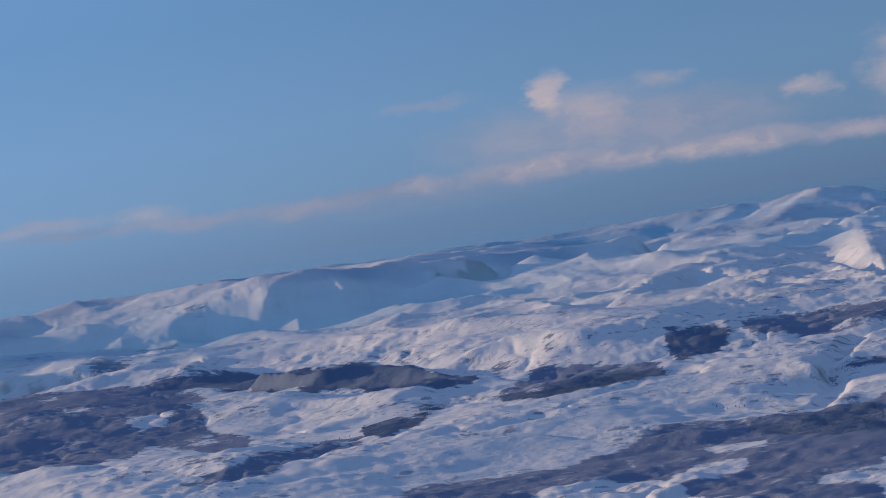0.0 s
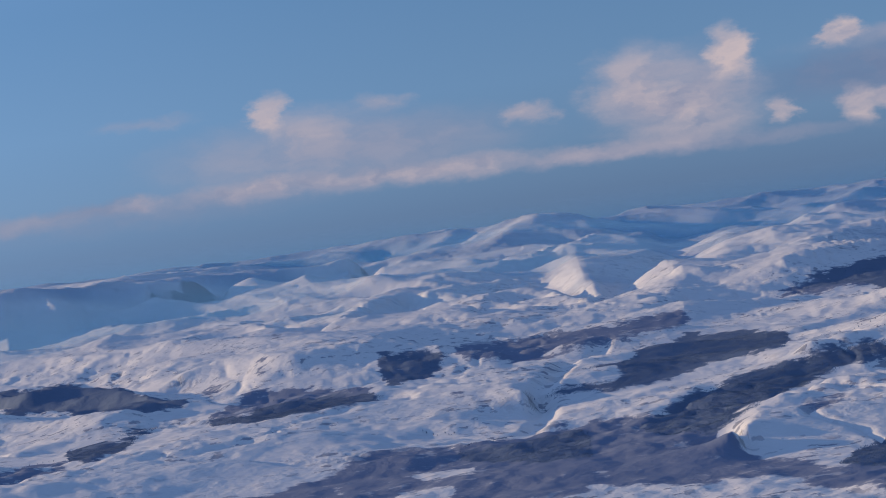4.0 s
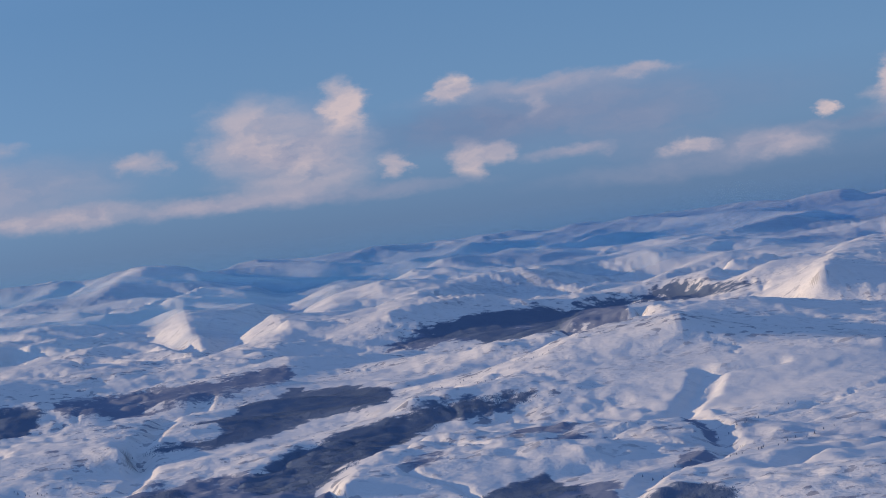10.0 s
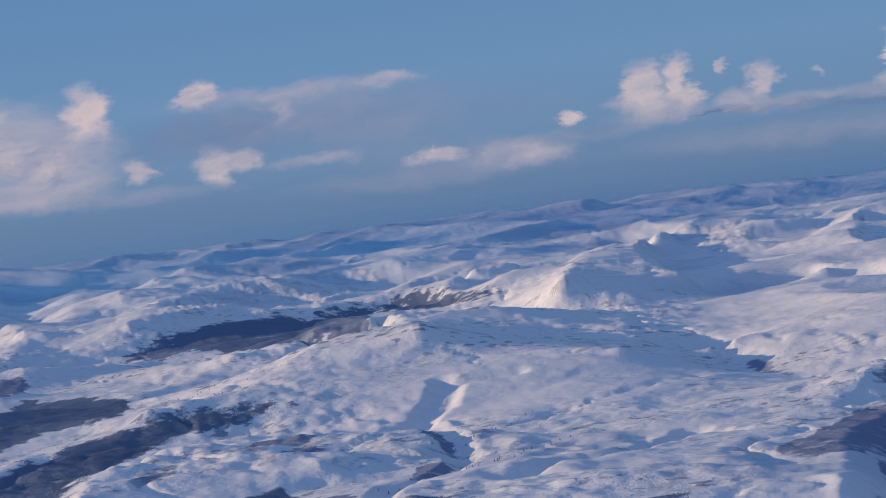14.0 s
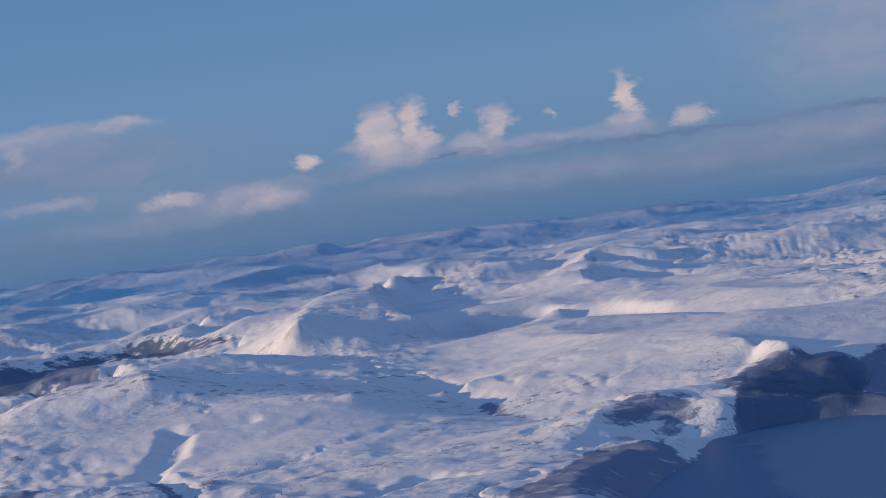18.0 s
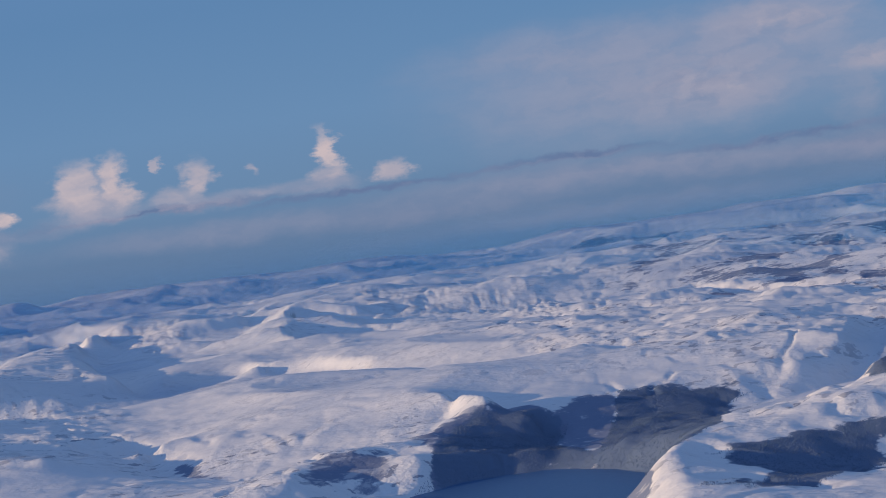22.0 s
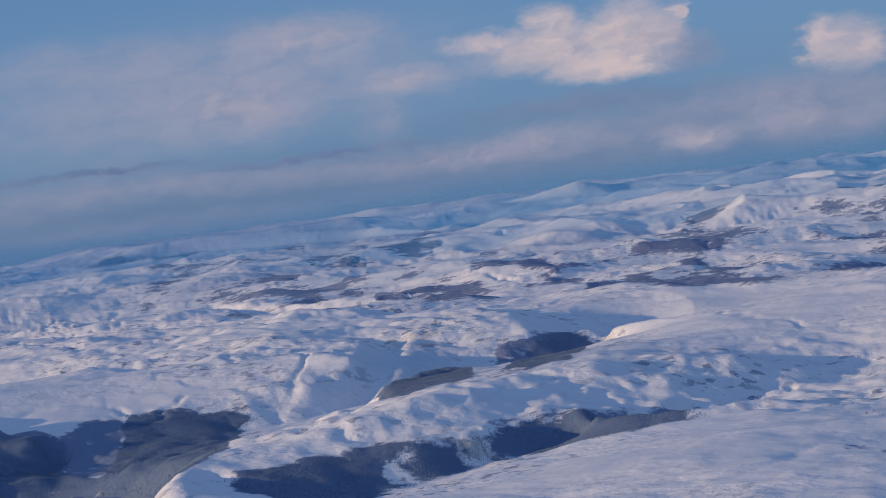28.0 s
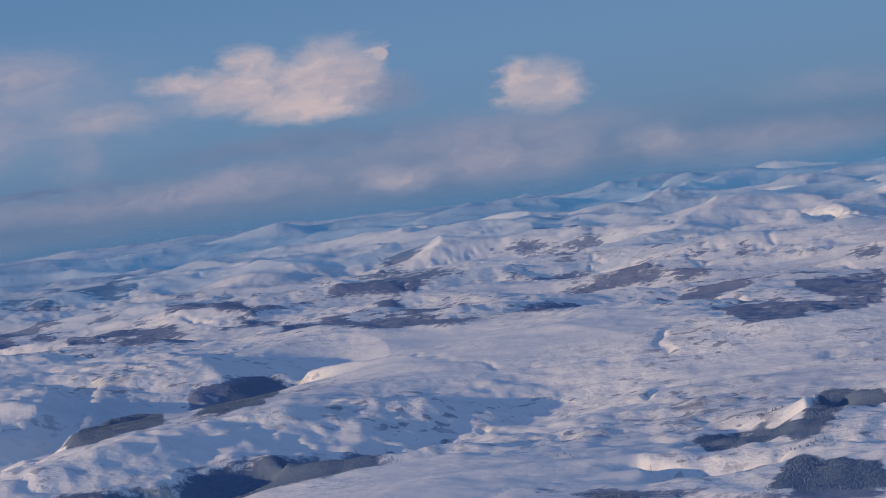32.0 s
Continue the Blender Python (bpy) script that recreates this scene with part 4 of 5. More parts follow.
cover("moor", (200, 1602), (224, 1608), (248, 1608), (272, 1610), (293, 1581), (316, 1570), (353, 1589), (363, 1565), (335, 1477), (297, 1442), (280, 1447), (263, 1450), (250, 1496), (231, 1499), (206, 1479), (188, 1501))
cover("wood", (182, 1126), (210, 1157), (231, 1169), (256, 1197), (293, 1266), (350, 1390), (360, 1358), (371, 1336), (346, 1255), (307, 1146), (291, 1154), (275, 1163), (261, 1156), (242, 1134), (223, 1114), (211, 1108), (199, 1111), (188, 1118))
cover("wood", (247, 1035), (262, 1049), (279, 1064), (301, 1062), (318, 1062), (335, 1063), (349, 1057), (364, 1056), (361, 1039), (338, 1038), (320, 1034), (303, 1035), (282, 998), (252, 967), (236, 963), (222, 964), (210, 966), (197, 962), (220, 1000))
cover("moor", (120, 966), (136, 973), (152, 978), (175, 1000), (194, 998), (207, 976), (222, 964), (203, 854), (198, 791), (208, 769), (211, 724), (201, 749), (189, 764), (176, 776), (162, 788), (148, 801), (134, 814), (120, 833), (108, 864))
cover("wood", (211, 724), (232, 770), (255, 791), (268, 800), (280, 805), (271, 746), (252, 670), (237, 641), (233, 667), (224, 678), (218, 703))
cover("wood", (239, 650), (252, 663), (265, 671), (276, 673), (286, 673), (297, 676), (284, 644), (267, 628), (251, 614), (247, 636))
cover("wood", (293, 593), (303, 596), (315, 600), (330, 599), (308, 561), (289, 528), (284, 538), (280, 549), (293, 571))
cover("moor", (385, 953), (391, 948), (379, 883), (349, 801), (323, 759), (308, 760), (327, 796), (348, 812), (361, 852))
cover("moor", (590, 1026), (582, 996), (552, 921), (559, 894), (564, 931), (586, 993))
cover("moor", (388, 655), (407, 671), (422, 679), (449, 705), (485, 743), (492, 733), (530, 767), (499, 710), (450, 657), (421, 636), (391, 613), (390, 635))
cover("moor", (516, 784), (538, 806), (556, 819), (563, 807), (577, 805), (551, 776), (540, 768), (529, 776))
cover("moor", (684, 825), (715, 852), (742, 855), (724, 828), (689, 794), (660, 776), (674, 811))
# two shaded slopes above the loch, darkened with wood and heather colour
cover("wood", (742, 851), (756, 839), (761, 823), (770, 812), (779, 792), (744, 786), (631, 676), (618, 678), (619, 695), (659, 769), (702, 806))
cover("moor", (602, 817), (639, 849), (657, 854), (665, 844), (698, 865), (678, 820), (645, 796), (596, 764), (575, 767))
cover("wood", (548, 593), (575, 605), (588, 601), (598, 599), (608, 597), (619, 595), (634, 596), (635, 585), (639, 577), (657, 570), (646, 563), (623, 560), (607, 559), (589, 556), (544, 529), (526, 524), (518, 530), (511, 540), (506, 551), (531, 569))
cover("wood", (766, 720), (791, 725), (886, 791), (874, 763), (924, 788), (796, 682), (793, 707), (756, 695))
cover("moor", (584, 697), (600, 703), (605, 685), (596, 672), (584, 667), (584, 682))
cover("moor", (1686, 1883), (1707, 1841), (1718, 1791), (1618, 1628), (1699, 1649), (1656, 1557), (1613, 1470), (1601, 1414), (1574, 1353), (1552, 1297), (1415, 1186), (1431, 1247), (1415, 1283), (1570, 1473), (1577, 1533), (1563, 1574), (1679, 1752), (1666, 1782), (1648, 1806))
cover("moor", (1986, 1920), (2083, 1963), (2095, 1927), (2130, 1912), (2169, 1871), (2184, 1810), (2149, 1782), (2127, 1836), (2090, 1878), (2029, 1896))
cover("moor", (2846, 3331), (2868, 3273), (2900, 3227), (2932, 3191), (2967, 3159), (2810, 2980), (2722, 2960), (2700, 3010), (2563, 2958))
cover("water", (468, 645), (532, 718), (571, 744), (581, 737), (591, 730), (593, 714), (595, 698), (588, 669), (545, 640), (510, 609), (479, 582), (477, 597), (474, 612), (471, 628))
# loch bank in the hill's cast shadow, coloured in as wood
cover("wood", (572, 756), (578, 765), (591, 788), (633, 831), (654, 844), (677, 841), (684, 830), (686, 818), (653, 792), (608, 726), (599, 737), (591, 742), (582, 748))
cover("moor", (527, 779), (545, 797), (559, 804), (576, 807), (570, 793), (550, 772), (542, 769), (533, 773))
cover("moor", (507, 620), (552, 654), (576, 668), (594, 676), (536, 603), (515, 583), (502, 573), (475, 538), (510, 599))
# more of that shaded bank, its shade again put in as wood
cover("wood", (547, 751), (563, 760), (585, 785), (633, 833), (657, 843), (665, 835), (675, 830), (677, 826), (620, 748), (576, 715), (564, 727), (560, 744))
cover("wood", (568, 616), (578, 610), (589, 605), (600, 603), (611, 602), (620, 592), (628, 581), (640, 575), (654, 570), (679, 576), (697, 576), (706, 567), (714, 553), (734, 548), (699, 504), (780, 538), (797, 540), (704, 495), (685, 500), (673, 509), (663, 519), (663, 536), (665, 558), (647, 563), (629, 561), (613, 560), (603, 570), (591, 579), (580, 588), (574, 601))
cover("wood", (768, 718), (827, 750), (898, 790), (851, 733), (801, 688), (782, 698), (754, 692))
cover("wood", (966, 786), (1003, 792), (1010, 779), (1004, 756), (989, 731), (1004, 772), (834, 657), (806, 655), (811, 677), (949, 774))
cover("moor", (1997, 1933), (2198, 2045), (2237, 2001), (2170, 1877), (2171, 1815), (2118, 1781), (2110, 1832), (2077, 1861), (2041, 1874), (2007, 1888))
cover("moor", (1928, 1357), (2136, 1477), (2133, 1438), (2109, 1385), (1842, 1190), (1799, 1176), (1776, 1198), (1758, 1222))
cover("moor", (1258, 970), (1284, 968), (1316, 970), (1320, 945), (1329, 923), (1239, 841), (1247, 825), (1228, 781), (1204, 786), (1187, 796), (1196, 826), (1192, 848), (1197, 877), (1198, 903))
cover("moor", (1265, 804), (1291, 799), (1328, 800), (1357, 788), (1230, 736), (1223, 751))
cover("moor", (1509, 1427), (1582, 1461), (1597, 1438), (1522, 1327), (1498, 1263), (1419, 1171), (1418, 1145), (1259, 1045), (1240, 1065), (1241, 1101), (1392, 1275))
cover("moor", (1728, 1465), (1719, 1401), (1653, 1297), (1549, 1217), (1587, 1284), (1599, 1332))
cover("moor", (1701, 1940), (1716, 1893), (1734, 1851), (1727, 1780), (1718, 1708), (1720, 1659), (1664, 1556), (1601, 1545), (1486, 1480), (1595, 1646), (1666, 1781), (1660, 1825), (1673, 1892))
cover("moor", (1633, 914), (1623, 875), (1600, 865), (1614, 900))
cover("wood", (614, 405), (619, 399), (618, 387), (616, 375), (594, 348), (582, 342), (593, 363), (607, 385), (610, 394))
cover("patchy", (2880, 3210), (2951, 3165), (2985, 3081), (3005, 2983), (3020, 2884), (3029, 2782), (3003, 2653), (2672, 2271), (2298, 1880), (2228, 1754), (2171, 1643), (2380, 1753), (2666, 1910), (2422, 1666), (2295, 1516), (2260, 1431), (2277, 1381), (2266, 1316), (2263, 1258), (2238, 1189), (1909, 1022), (1600, 865), (1583, 888), (1372, 802), (1308, 793), (1225, 772), (1236, 811), (1230, 840), (1266, 898), (1283, 947), (1263, 969), (1404, 1116), (1384, 1141), (1239, 1061), (1201, 1066), (1194, 1102), (1146, 1101), (1386, 1383), (1288, 1337), (1334, 1439), (1317, 1477), (1781, 1992))
cover("patchy", (1991, 1588), (2063, 1580), (2173, 1597), (2275, 1603), (2417, 1632), (2306, 1493), (2432, 1512), (2311, 1380), (2295, 1316), (2313, 1272), (2248, 1183), (2237, 1126), (2177, 1047), (2128, 977), (1999, 877), (1997, 834), (1539, 655), (1541, 687), (1493, 697), (1412, 690), (1413, 721), (1422, 757), (1393, 776), (1358, 791), (1305, 793), (1266, 803), (1242, 821), (1247, 856), (1332, 948), (1514, 1116), (1558, 1192), (1540, 1222))
cover("patchy", (-521, 2588), (-528, 2909), (-490, 3033), (-446, 3187), (-381, 3217), (-303, 3116), (-260, 3079), (-264, 2994), (-302, 2994), (-340, 2983), (-257, 2152), (-286, 2108), (-323, 2124), (-363, 2156), (-456, 2467))
cover("moor", (1149, 585), (1345, 656), (1453, 680), (1496, 668), (1517, 647), (1086, 476), (1042, 474), (995, 471), (991, 485), (990, 501), (1110, 582))
cover("field", (1346, 675), (1377, 672), (1414, 671), (1309, 603), (1090, 505), (1163, 551), (1335, 644))
cover("moor", (1421, 758), (1434, 742), (1562, 781), (1430, 698), (1507, 712), (1397, 695), (1385, 708), (1154, 610))
cover("wood", (738, 409), (758, 403), (761, 391), (717, 359), (839, 407), (835, 392), (790, 360), (752, 345), (734, 353), (711, 350), (706, 358), (705, 368), (686, 373), (696, 383))
cover("wood", (598, 319), (625, 325), (666, 339), (649, 318), (642, 302), (598, 285), (600, 297), (598, 308))
cover("wood", (700, 356), (703, 349), (705, 346), (700, 345), (691, 348))
cover("moor", (619, 408), (621, 396), (623, 383), (619, 372), (606, 356), (603, 342), (598, 327), (598, 319), (598, 311), (619, 307), (610, 297), (596, 284), (582, 279), (585, 292), (588, 306), (591, 321), (595, 336), (594, 350), (595, 364), (604, 384), (606, 401))
cover("moor", (2063, 1459), (2138, 1465), (2068, 1381), (2007, 1307), (1816, 1186), (1798, 1205), (1776, 1222))
cover("crag", (550, 1889), (694, 2299), (786, 2511), (824, 2520), (861, 2526), (981, 2732), (1060, 2805), (1055, 2657), (1025, 2551), (909, 2365), (723, 1969), (843, 2386), (831, 2446), (644, 1974), (611, 1955))
cover("crag", (1406, 2588), (1406, 2466), (1436, 2449), (1465, 2429), (1298, 2158), (1186, 2042), (1288, 2292))
cover("crag", (1797, 2574), (1618, 2248), (1654, 2229), (1599, 2098), (1568, 2003), (1566, 1958), (1573, 1925), (1581, 1894), (1576, 1850), (1104, 1301), (1292, 1579), (1371, 1741), (1440, 1900), (1447, 1953), (1440, 1988), (1492, 2087))
cover("patchy", (20, 1387), (15, 1578), (37, 1577), (59, 1568), (75, 1534), (91, 1523), (64, 1265), (46, 1439))
cover("patchy", (2438, 1749), (2377, 1649), (2429, 1627), (2250, 1457), (2424, 1514), (2430, 1463), (2625, 1522), (2572, 1425), (2316, 1229), (2069, 1103), (1998, 1111), (2217, 1280), (2201, 1323), (2171, 1357), (2152, 1398), (2146, 1443), (2230, 1551), (2210, 1590))
cover("smooth", (862, 1565), (1094, 1916), (1145, 1930), (1180, 1914), (1203, 1878), (1253, 1871), (1297, 1852), (1319, 1802), (1115, 1468), (1018, 1293), (980, 1201), (834, 988), (837, 951), (819, 893), (823, 862), (831, 835), (840, 811), (823, 820), (803, 826), (786, 835), (767, 845), (750, 856), (721, 854), (686, 842), (664, 847), (671, 890), (665, 916), (663, 948), (660, 981), (656, 1014), (678, 1091), (685, 1148), (666, 1163), (829, 1478))
cover("smooth", (579, 507), (604, 510), (625, 509), (643, 505), (661, 501), (667, 487), (676, 474), (687, 463), (712, 461), (732, 454), (757, 450), (770, 439), (672, 389), (595, 349), (549, 325), (546, 337), (545, 350), (545, 365), (543, 378), (548, 396), (552, 415), (553, 432), (557, 452), (561, 473))
cover("smooth", (1133, 916), (1151, 894), (1167, 870), (1175, 840), (1197, 821), (1206, 793), (1225, 772), (1223, 736), (1148, 661), (1153, 634), (955, 533), (948, 549), (941, 567), (932, 583), (917, 595), (898, 605), (895, 625), (916, 663), (997, 746), (1044, 808), (1067, 845))
cover("smooth", (675, 1237), (708, 1243), (730, 1228), (746, 1205), (745, 1155), (719, 1072), (693, 996), (687, 951), (678, 905), (658, 902), (633, 891), (622, 910), (614, 934), (612, 967), (609, 1001), (601, 1027), (623, 1106))
cover("smooth", (400, 1096), (425, 1091), (450, 1085), (471, 1072), (493, 1061), (502, 1029), (515, 1009), (550, 1030), (599, 1076), (481, 868), (465, 873), (447, 875), (437, 893), (416, 888), (404, 904), (405, 946), (398, 971), (392, 1003), (396, 1048))
cover("patchy", (188, 798), (206, 814), (228, 839), (260, 895), (315, 1020), (326, 1000), (326, 946), (331, 911), (332, 863), (296, 811), (279, 804), (254, 775), (240, 769), (223, 754), (209, 744), (205, 776), (198, 791))
cover("patchy", (155, 956), (181, 1016), (207, 1063), (238, 1131), (216, 1144), (195, 1163), (174, 1191), (154, 1232), (131, 1122), (114, 1058), (131, 1039), (145, 1006))
cover("moor", (680, 826), (708, 843), (739, 854), (703, 808), (632, 734), (617, 736))
# shade on the ground beside the knoll, painted with two wood outlines
cover("wood", (724, 831), (754, 831), (765, 821), (775, 809), (620, 653), (584, 629), (566, 623), (607, 693), (607, 711), (677, 783))
cover("wood", (648, 811), (667, 809), (610, 715), (606, 688), (596, 675), (600, 706), (599, 733), (598, 755))
cover("patchy", (-8, 957), (3, 993), (14, 1018), (26, 1019), (46, 1035), (66, 1047), (69, 1020), (61, 978), (48, 967), (35, 957), (23, 953), (11, 950))
cover("patchy", (-46, 1063), (-43, 1225), (-26, 1200), (-10, 1160), (-17, 1051), (-32, 1027))
cover("moor", (-101, 981), (-89, 1008), (-75, 1021), (-61, 1021), (-48, 1042), (-46, 1063), (-62, 1061), (-79, 1073), (-91, 1017), (-105, 998))
cover("moor", (46, 1466), (64, 1464), (82, 1454), (99, 1438), (104, 1286), (114, 1224), (89, 1221), (72, 1228), (57, 1258), (31, 1250), (19, 1287))
cover("moor", (663, 580), (679, 583), (694, 579), (704, 572), (712, 560), (730, 556), (749, 549), (767, 540), (781, 540), (760, 541), (693, 509), (683, 517), (675, 525), (676, 539), (683, 557), (671, 567))
cover("moor", (768, 400), (769, 391), (767, 388), (764, 395))
cover("moor", (945, 797), (969, 794), (994, 795), (1055, 811), (994, 781), (968, 776), (863, 707))
cover("water", (444, 641), (482, 678), (518, 702), (525, 695), (532, 687), (532, 671), (532, 656), (527, 635), (522, 616), (473, 561), (432, 515), (398, 477), (393, 489), (389, 501), (384, 514), (379, 527), (374, 540), (406, 586))


# ---- end of land ----
def build_ground():
    z = heights()
    rows, cols = GX.shape
    pts = np.stack([GX, GY, z], -1).reshape(-1, 3).astype(np.float32)
    i = (np.arange(rows - 1)[:, None] * cols + np.arange(cols)[None]).ravel()
    j = (np.arange(rows - 1)[:, None] * cols + (np.arange(cols)[None] + 1) % cols).ravel()
    faces = np.stack([i, j, j + cols, i + cols], -1)[:, ::-1].astype(np.int32)
    me = bpy.data.meshes.new("ground")
    me.vertices.add(len(pts))
    me.vertices.foreach_set("co", pts.ravel())
    me.loops.add(faces.size)
    me.loops.foreach_set("vertex_index", faces.ravel())
    me.polygons.add(len(faces))
    me.polygons.foreach_set("loop_start", np.arange(0, faces.size, 4, dtype=np.int32))
    me.polygons.foreach_set("use_smooth", np.ones(len(faces), bool))
    me.update(calc_edges=True)
    STREAKS = MASKS["patchy"] * (fractal(GX + WARP_X, GY + WARP_Y, 75, 4, 151, 0.6) > 0.33 - 0.08 * np.clip((RR - 2000) / 900, 0, 1))
    colour = np.ones((len(pts), 4), np.float32)
    MASKS["moor"] *= ~((RR > 1700) & (AZ > 0.5) & (fractal(GX + WARP_X, GY + WARP_Y, 70, 4, 351, 0.55) < 0.02))
    MASKS["moor"] *= ~bare(GX, GY, 0.62)
    MASKS["wood"] *= ~bare(GX, GY)
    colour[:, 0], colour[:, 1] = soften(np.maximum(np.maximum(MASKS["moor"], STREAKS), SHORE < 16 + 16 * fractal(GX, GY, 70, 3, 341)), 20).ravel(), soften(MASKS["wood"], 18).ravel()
    # third channel: random thinness of snow, plus painted haze that grows with distance
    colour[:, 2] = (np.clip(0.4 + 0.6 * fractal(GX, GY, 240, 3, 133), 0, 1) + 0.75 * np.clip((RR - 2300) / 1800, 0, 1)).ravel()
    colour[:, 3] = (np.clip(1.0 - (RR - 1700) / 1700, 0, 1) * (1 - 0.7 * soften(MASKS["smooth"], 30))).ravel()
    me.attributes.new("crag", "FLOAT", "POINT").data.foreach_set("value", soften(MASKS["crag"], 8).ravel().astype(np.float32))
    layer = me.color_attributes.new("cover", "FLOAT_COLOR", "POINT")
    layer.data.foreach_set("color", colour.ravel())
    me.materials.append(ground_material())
    return tagged(new("ground", me), "snow-covered hills and moorland with dark heather and conifer woods", "ground", kind="structure"), z


ground, LAND = build_ground()

bm = bmesh.new()
bmesh.ops.create_grid(bm, x_segments=1, y_segments=1, size=1)
me = bpy.data.meshes.new("water")
bm.to_mesh(me)
bm.free()
me.materials.append(water_material())
loch = tagged(new("water", me), "dark blue loch lying in the shade between hills", "lake", kind="structure")
loch.matrix_world = Matrix.Translation((*LOCH, -4.2)) @ Matrix.Diagonal((420, 420, 1, 1))



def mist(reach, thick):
    """A see-through blue curtain before the far valleys, added to imitate distance haze."""
    m, n = material("haze_sheet")
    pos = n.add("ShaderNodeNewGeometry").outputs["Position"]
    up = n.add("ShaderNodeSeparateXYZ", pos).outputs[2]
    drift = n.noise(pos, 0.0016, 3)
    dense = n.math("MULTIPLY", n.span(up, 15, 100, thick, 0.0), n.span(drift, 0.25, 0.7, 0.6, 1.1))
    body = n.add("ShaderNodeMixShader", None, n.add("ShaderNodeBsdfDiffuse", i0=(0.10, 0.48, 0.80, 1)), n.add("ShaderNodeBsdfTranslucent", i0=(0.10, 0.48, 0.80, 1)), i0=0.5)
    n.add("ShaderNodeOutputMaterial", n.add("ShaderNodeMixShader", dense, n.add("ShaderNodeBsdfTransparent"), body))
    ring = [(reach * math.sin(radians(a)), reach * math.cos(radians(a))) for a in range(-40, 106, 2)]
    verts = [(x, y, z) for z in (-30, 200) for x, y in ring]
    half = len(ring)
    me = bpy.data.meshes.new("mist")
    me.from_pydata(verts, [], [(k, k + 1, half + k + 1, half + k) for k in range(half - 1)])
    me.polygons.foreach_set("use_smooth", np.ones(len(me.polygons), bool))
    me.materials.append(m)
    return tagged(new("mist", me), "see-through blue sheet standing in for haze over far snowy valleys", "mist", kind="stuff")


# three haze curtains, each a bent sheet at its own distance
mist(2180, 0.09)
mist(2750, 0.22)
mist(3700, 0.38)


def land_at(x, y):
    """The height of the land over places of the plan."""
    dx, dy = x - CENTRE[0], y - CENTRE[1]
    rows, cols = distance_rows(), bearing_rows()
    r = np.interp(np.hypot(dx, dy), rows, np.arange(len(rows)))
    c = np.interp(np.arctan2(dx, dy), cols, np.arange(len(cols)))
    i, j = r.astype(int).clip(0, len(rows) - 2), c.astype(int).clip(0, len(cols) - 2)
    u, v = r - i, c - j
    return (LAND[i, j] * (1 - v) + LAND[i, j + 1] * v) * (1 - u) + (LAND[i + 1, j] * (1 - v) + LAND[i + 1, j + 1] * v) * u


def solid(name, verts, faces, mat, smooth=False):
    me = bpy.data.meshes.new(name)
    me.from_pydata([tuple(map(float, v)) for v in verts], [], [tuple(map(int, f)) for f in faces])
    if smooth:
        me.polygons.foreach_set("use_smooth", np.ones(len(me.polygons), bool))
    me.materials.append(mat)
    me.update()
    return me


# ---- conifer woods ----
def needle_material():
    m, n = material("haze_blue_needles")
    pick = n.add("ShaderNodeNewGeometry").outputs["Random Per Island"]
    pos = n.add("ShaderNodeNewGeometry").outputs["Position"]
    stand = n.span(n.noise(pos, 0.022, 5, 0.6), 0.35, 0.65)
    # needle blue includes painted haze; the pale flecks below are snow
    c = n.mix(n.math("MULTIPLY_ADD", pick, 0.25, n.math("MULTIPLY", stand, 0.75)), (0.09, 0.142, 0.23), (0.162, 0.212, 0.30))
    c = n.mix(n.span(n.noise(pos, 1.6, 3), 0.62, 0.78, 0.0, 0.12), c, (0.6, 0.62, 0.66))
    b = n.add("ShaderNodeBsdfPrincipled", c)
    b.inputs["Roughness"].default_value = 0.9
    b.inputs["Specular IOR Level"].default_value = 0.1
    n.add("ShaderNodeOutputMaterial", b)
    return m


NEEDLES = needle_material()


def inside(outline, x, y):
    hit = np.zeros(x.shape, bool)
    for (ax, ay), (bx, by) in zip(outline, outline[1:] + outline[:1]):
        if ay != by:
            hit ^= ((ay > y) != (by > y)) & (x < (bx - ax) * (y - ay) / (by - ay) + ax)
    return hit


def wooded(x, y):
    dx, dy = x - CENTRE[0], y - CENTRE[1]
    i = np.searchsorted(distance_rows(), np.hypot(dx, dy)).clip(0, GX.shape[0] - 1)
    j = np.searchsorted(bearing_rows(), np.arctan2(dx, dy)).clip(0, GX.shape[1] - 1)
    return MASKS["wood"][i, j] > 0.5


def plantation(outline, count, rng):
    """A wood of many small conifers, joined into one mesh."""
    xs, ys = [p[0] for p in outline], [p[1] for p in outline]
    x, y = rng.uniform(min(xs), max(xs), count * 6), rng.uniform(min(ys), max(ys), count * 6)
    ok = np.flatnonzero(inside(outline, x, y))[:count]
    x, y = x[ok], y[ok]
    keep = wooded(x, y) & ~bare(x, y)
    x, y = x[keep], y[keep]
    if len(x) < 20:
        return
    z, h = land_at(x, y) - 0.1, rng.uniform(0.25, 0.55, len(x))
    r, sides = h * rng.uniform(0.36, 0.5, len(x)), 5
    turn = rng.uniform(0, 6.28, len(x))
    ring = [np.stack([x + r * np.cos(turn + k * 6.2832 / sides), y + r * np.sin(turn + k * 6.2832 / sides), z], -1) for k in range(sides)]
    tip = np.stack([x, y, z + h], -1)
    verts = np.stack([*ring, tip], 1).reshape(-1, 3)
    base = np.arange(len(x))[:, None] * (sides + 1)
    faces = np.concatenate([np.concatenate([base + k, base + (k + 1) % sides, base + sides], 1) for k in range(sides)])
    ob = new("conifer_wood", solid("conifer_wood", verts, faces, NEEDLES))
    tagged(ob, "dark conifer plantation dusted with snow on a hillside", "wood", kind="stuff")


rng = np.random.default_rng(4)
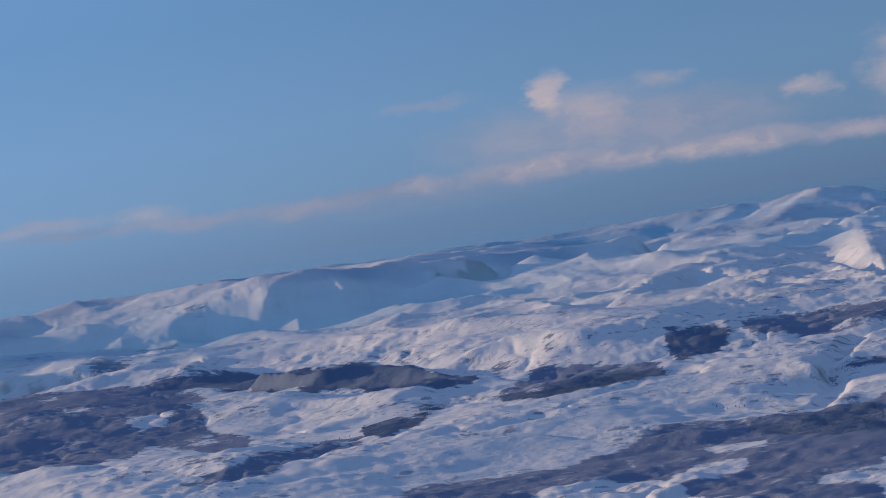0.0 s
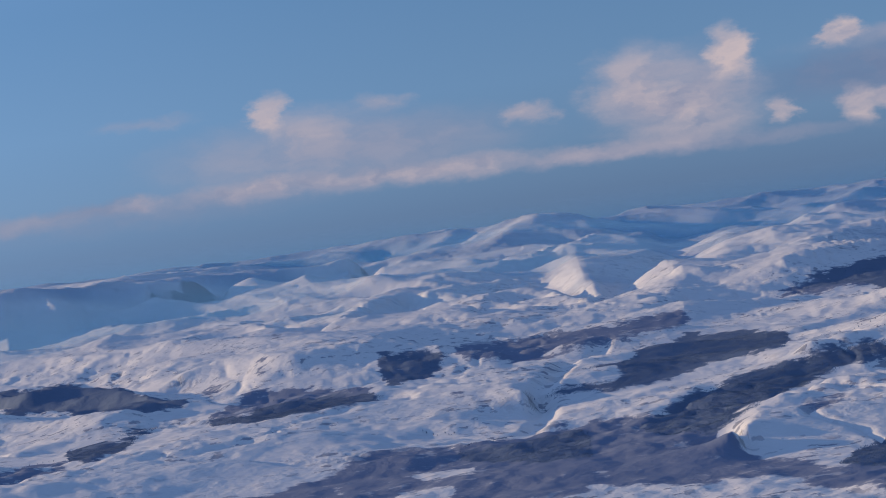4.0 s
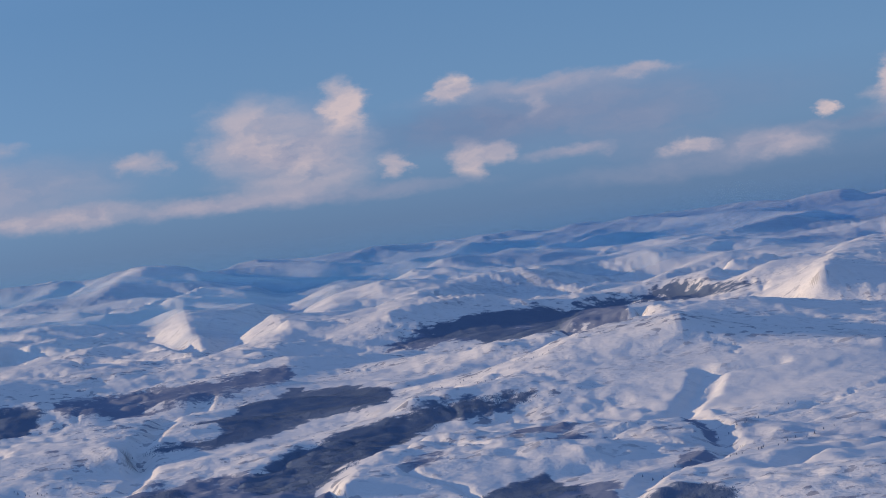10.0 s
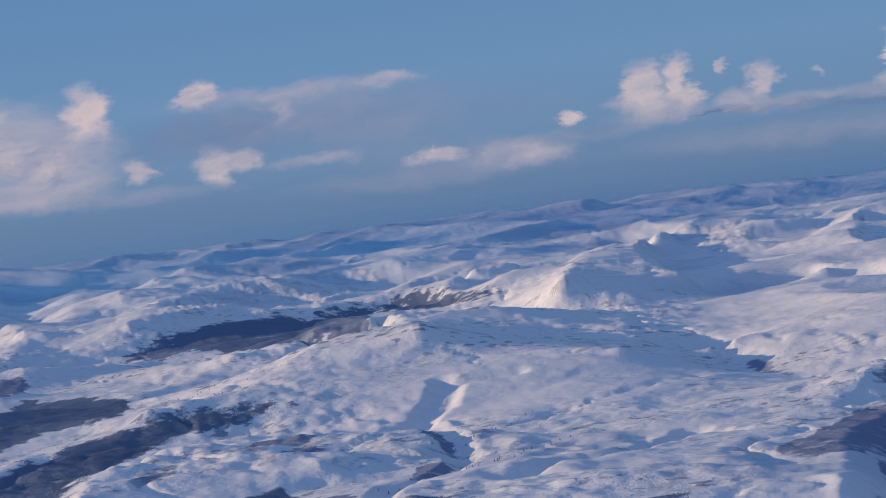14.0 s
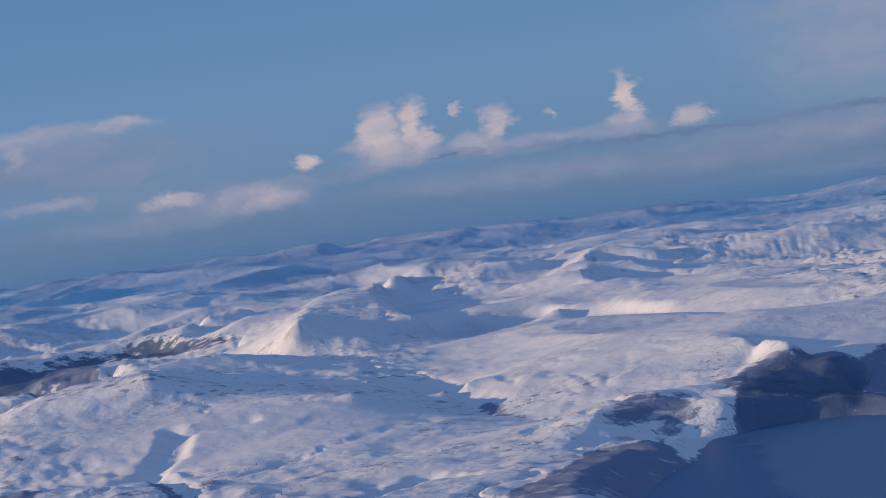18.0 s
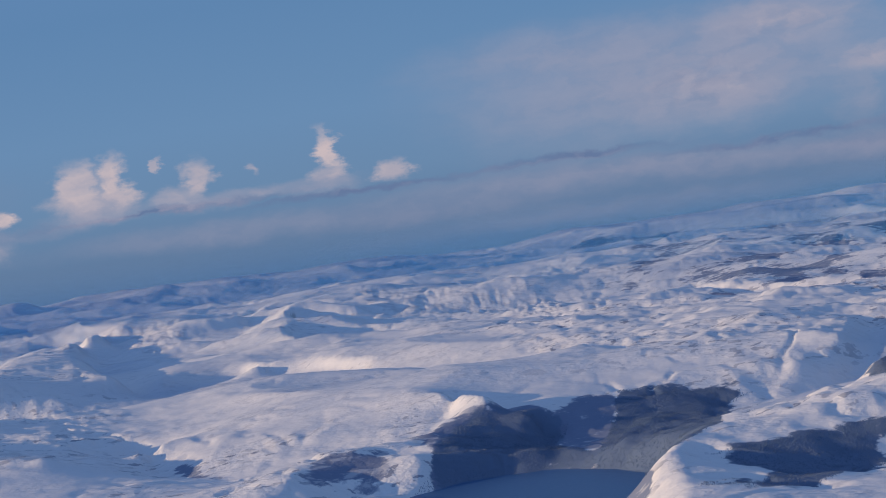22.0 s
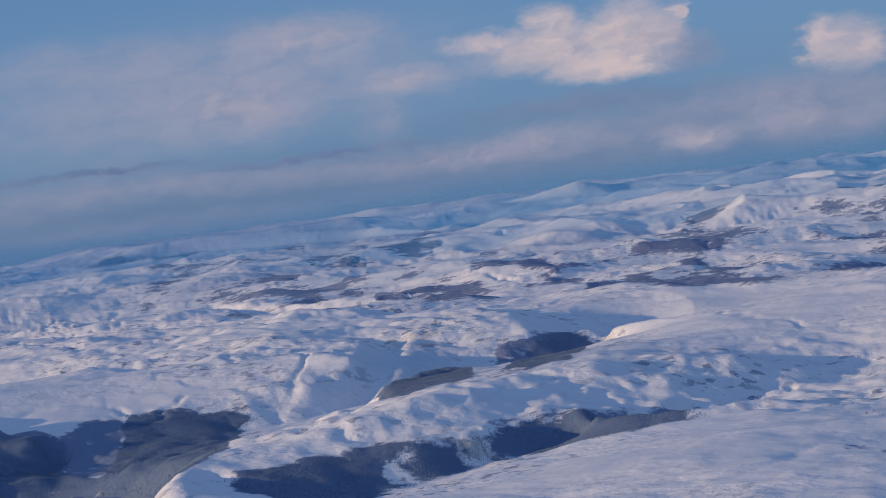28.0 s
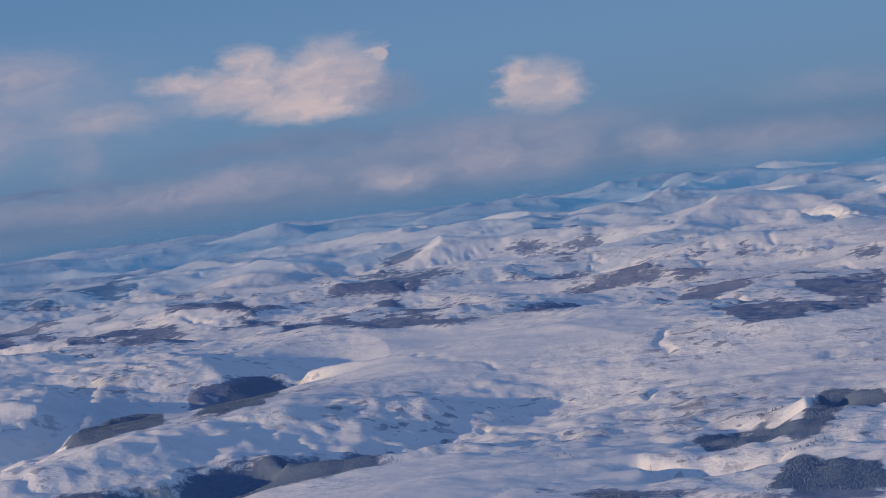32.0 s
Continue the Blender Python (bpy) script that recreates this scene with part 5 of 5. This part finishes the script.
# outlines that paint shade by the loch are planted with trees too
for outline in WOODS:
    ring = np.array(outline, float)
    reach = np.hypot(*(ring.mean(0) - CENTRE))
    area = abs(np.sum(ring[:, 0] * np.roll(ring[:, 1], -1) - ring[:, 1] * np.roll(ring[:, 0], -1))) / 2
    if reach < 2300:
        plantation(outline, int(min(area / (0.7 if reach < 1300 else 1.6), 14000)), rng)

# ---- single conifers ----
bark, n = material("dark_bark")
b = n.add("ShaderNodeBsdfPrincipled", n.mix(n.noise(n.add("ShaderNodeNewGeometry").outputs["Position"], 8.0), (0.06, 0.05, 0.045), (0.13, 0.11, 0.10)))
n.add("ShaderNodeOutputMaterial", b)


def conifer():
    """A small spruce: a tapered trunk and tiers of drooping boughs."""
    tree = new("conifer_tree")
    tagged(tree, "small dark spruce standing alone on the snow", "tree", group="scattered conifers")
    sides, verts, faces = 6, [], []
    for k in range(sides):
        a = k * 6.2832 / sides
        verts += [(0.07 * math.cos(a), 0.07 * math.sin(a), 0.0), (0.03 * math.cos(a), 0.03 * math.sin(a), 0.9)]
    for k in range(sides):
        m = (k + 1) % sides
        faces.append((2 * k, 2 * m, 2 * m + 1, 2 * k + 1))
    new("trunk", solid("trunk", verts, faces, bark)).parent = tree
    verts, faces, sides = [], [], 9
    for tier in range(4):
        z, r, start = 0.18 + 0.3 * tier, 0.46 - 0.1 * tier, len(verts)
        for k in range(sides):
            a, rr = k * 6.2832 / sides + tier, r * random.uniform(0.75, 1.1)
            verts.append((rr * math.cos(a), rr * math.sin(a), z + random.uniform(-0.04, 0.04)))
        verts.append((0, 0, z + 0.5))
        faces += [(start + k, start + (k + 1) % sides, start + sides) for k in range(sides)]
    new("crown", solid("crown", verts, faces, NEEDLES)).parent = tree
    return tree


first = conifer()
planted = []


def tree_row(count, *line):
    """Conifers strung loosely along plan points."""
    for k in range(count):
        f = (k + random.uniform(-0.3, 0.3)) / max(count - 1, 1) * (len(line) - 1)
        i = min(max(int(f), 0), len(line) - 2)
        x = line[i][0] + (f - i) * (line[i + 1][0] - line[i][0]) + random.uniform(-1, 1)
        y = line[i][1] + (f - i) * (line[i + 1][1] - line[i][1]) + random.uniform(-3, 3)
        z = float(land_at(np.array([x]), np.array([y]))[0]) - 0.06
        planted.append(pose(x, y, z, 0, 0, random.uniform(0, 360)) @ Matrix.Scale(random.uniform(0.45, 0.85), 4))


tree_row(14, (548, 616), (605, 672), (615, 669))
tree_row(8, (655, 699), (693, 723), (707, 723))
tree_row(5, (544, 612), (603, 661))
tree_row(10, (345, 1088), (355, 1103), (377, 1134))
tree_row(5, (393, 1153), (407, 1154))
tree_row(10, (342, 1167), (377, 1189))
tree_row(12, (363, 835), (389, 861), (421, 893))
tree_row(14, (325, 743), (347, 753), (392, 802))
tree_row(9, (289, 743), (303, 750), (319, 764))
tree_row(16, (773, 402), (777, 398), (779, 393))
tree_row(9, (675, 343), (684, 342))
tree_row(9, (688, 343), (693, 340))
tree_row(6, (697, 435), (681, 421))
tree_row(5, (-127, 1172), (-94, 1198))
tree_row(12, (-76, 1108), (-64, 1197), (-39, 1210))
tree_row(7, (-86, 1055), (-82, 1072))
tree_row(8, (58, 1305), (21, 1597), (23, 1360))
tree_row(12, (541, 611), (618, 680), (634, 677))
tree_row(10, (641, 679), (671, 686))
tree_row(8, (113, 1048), (126, 1034))
tree_row(6, (178, 1120), (179, 1094))

for m in planted[1:]:
    copy = copy_thing(first, m)
    copy.scale = m.to_scale()
first.matrix_world = planted[0]
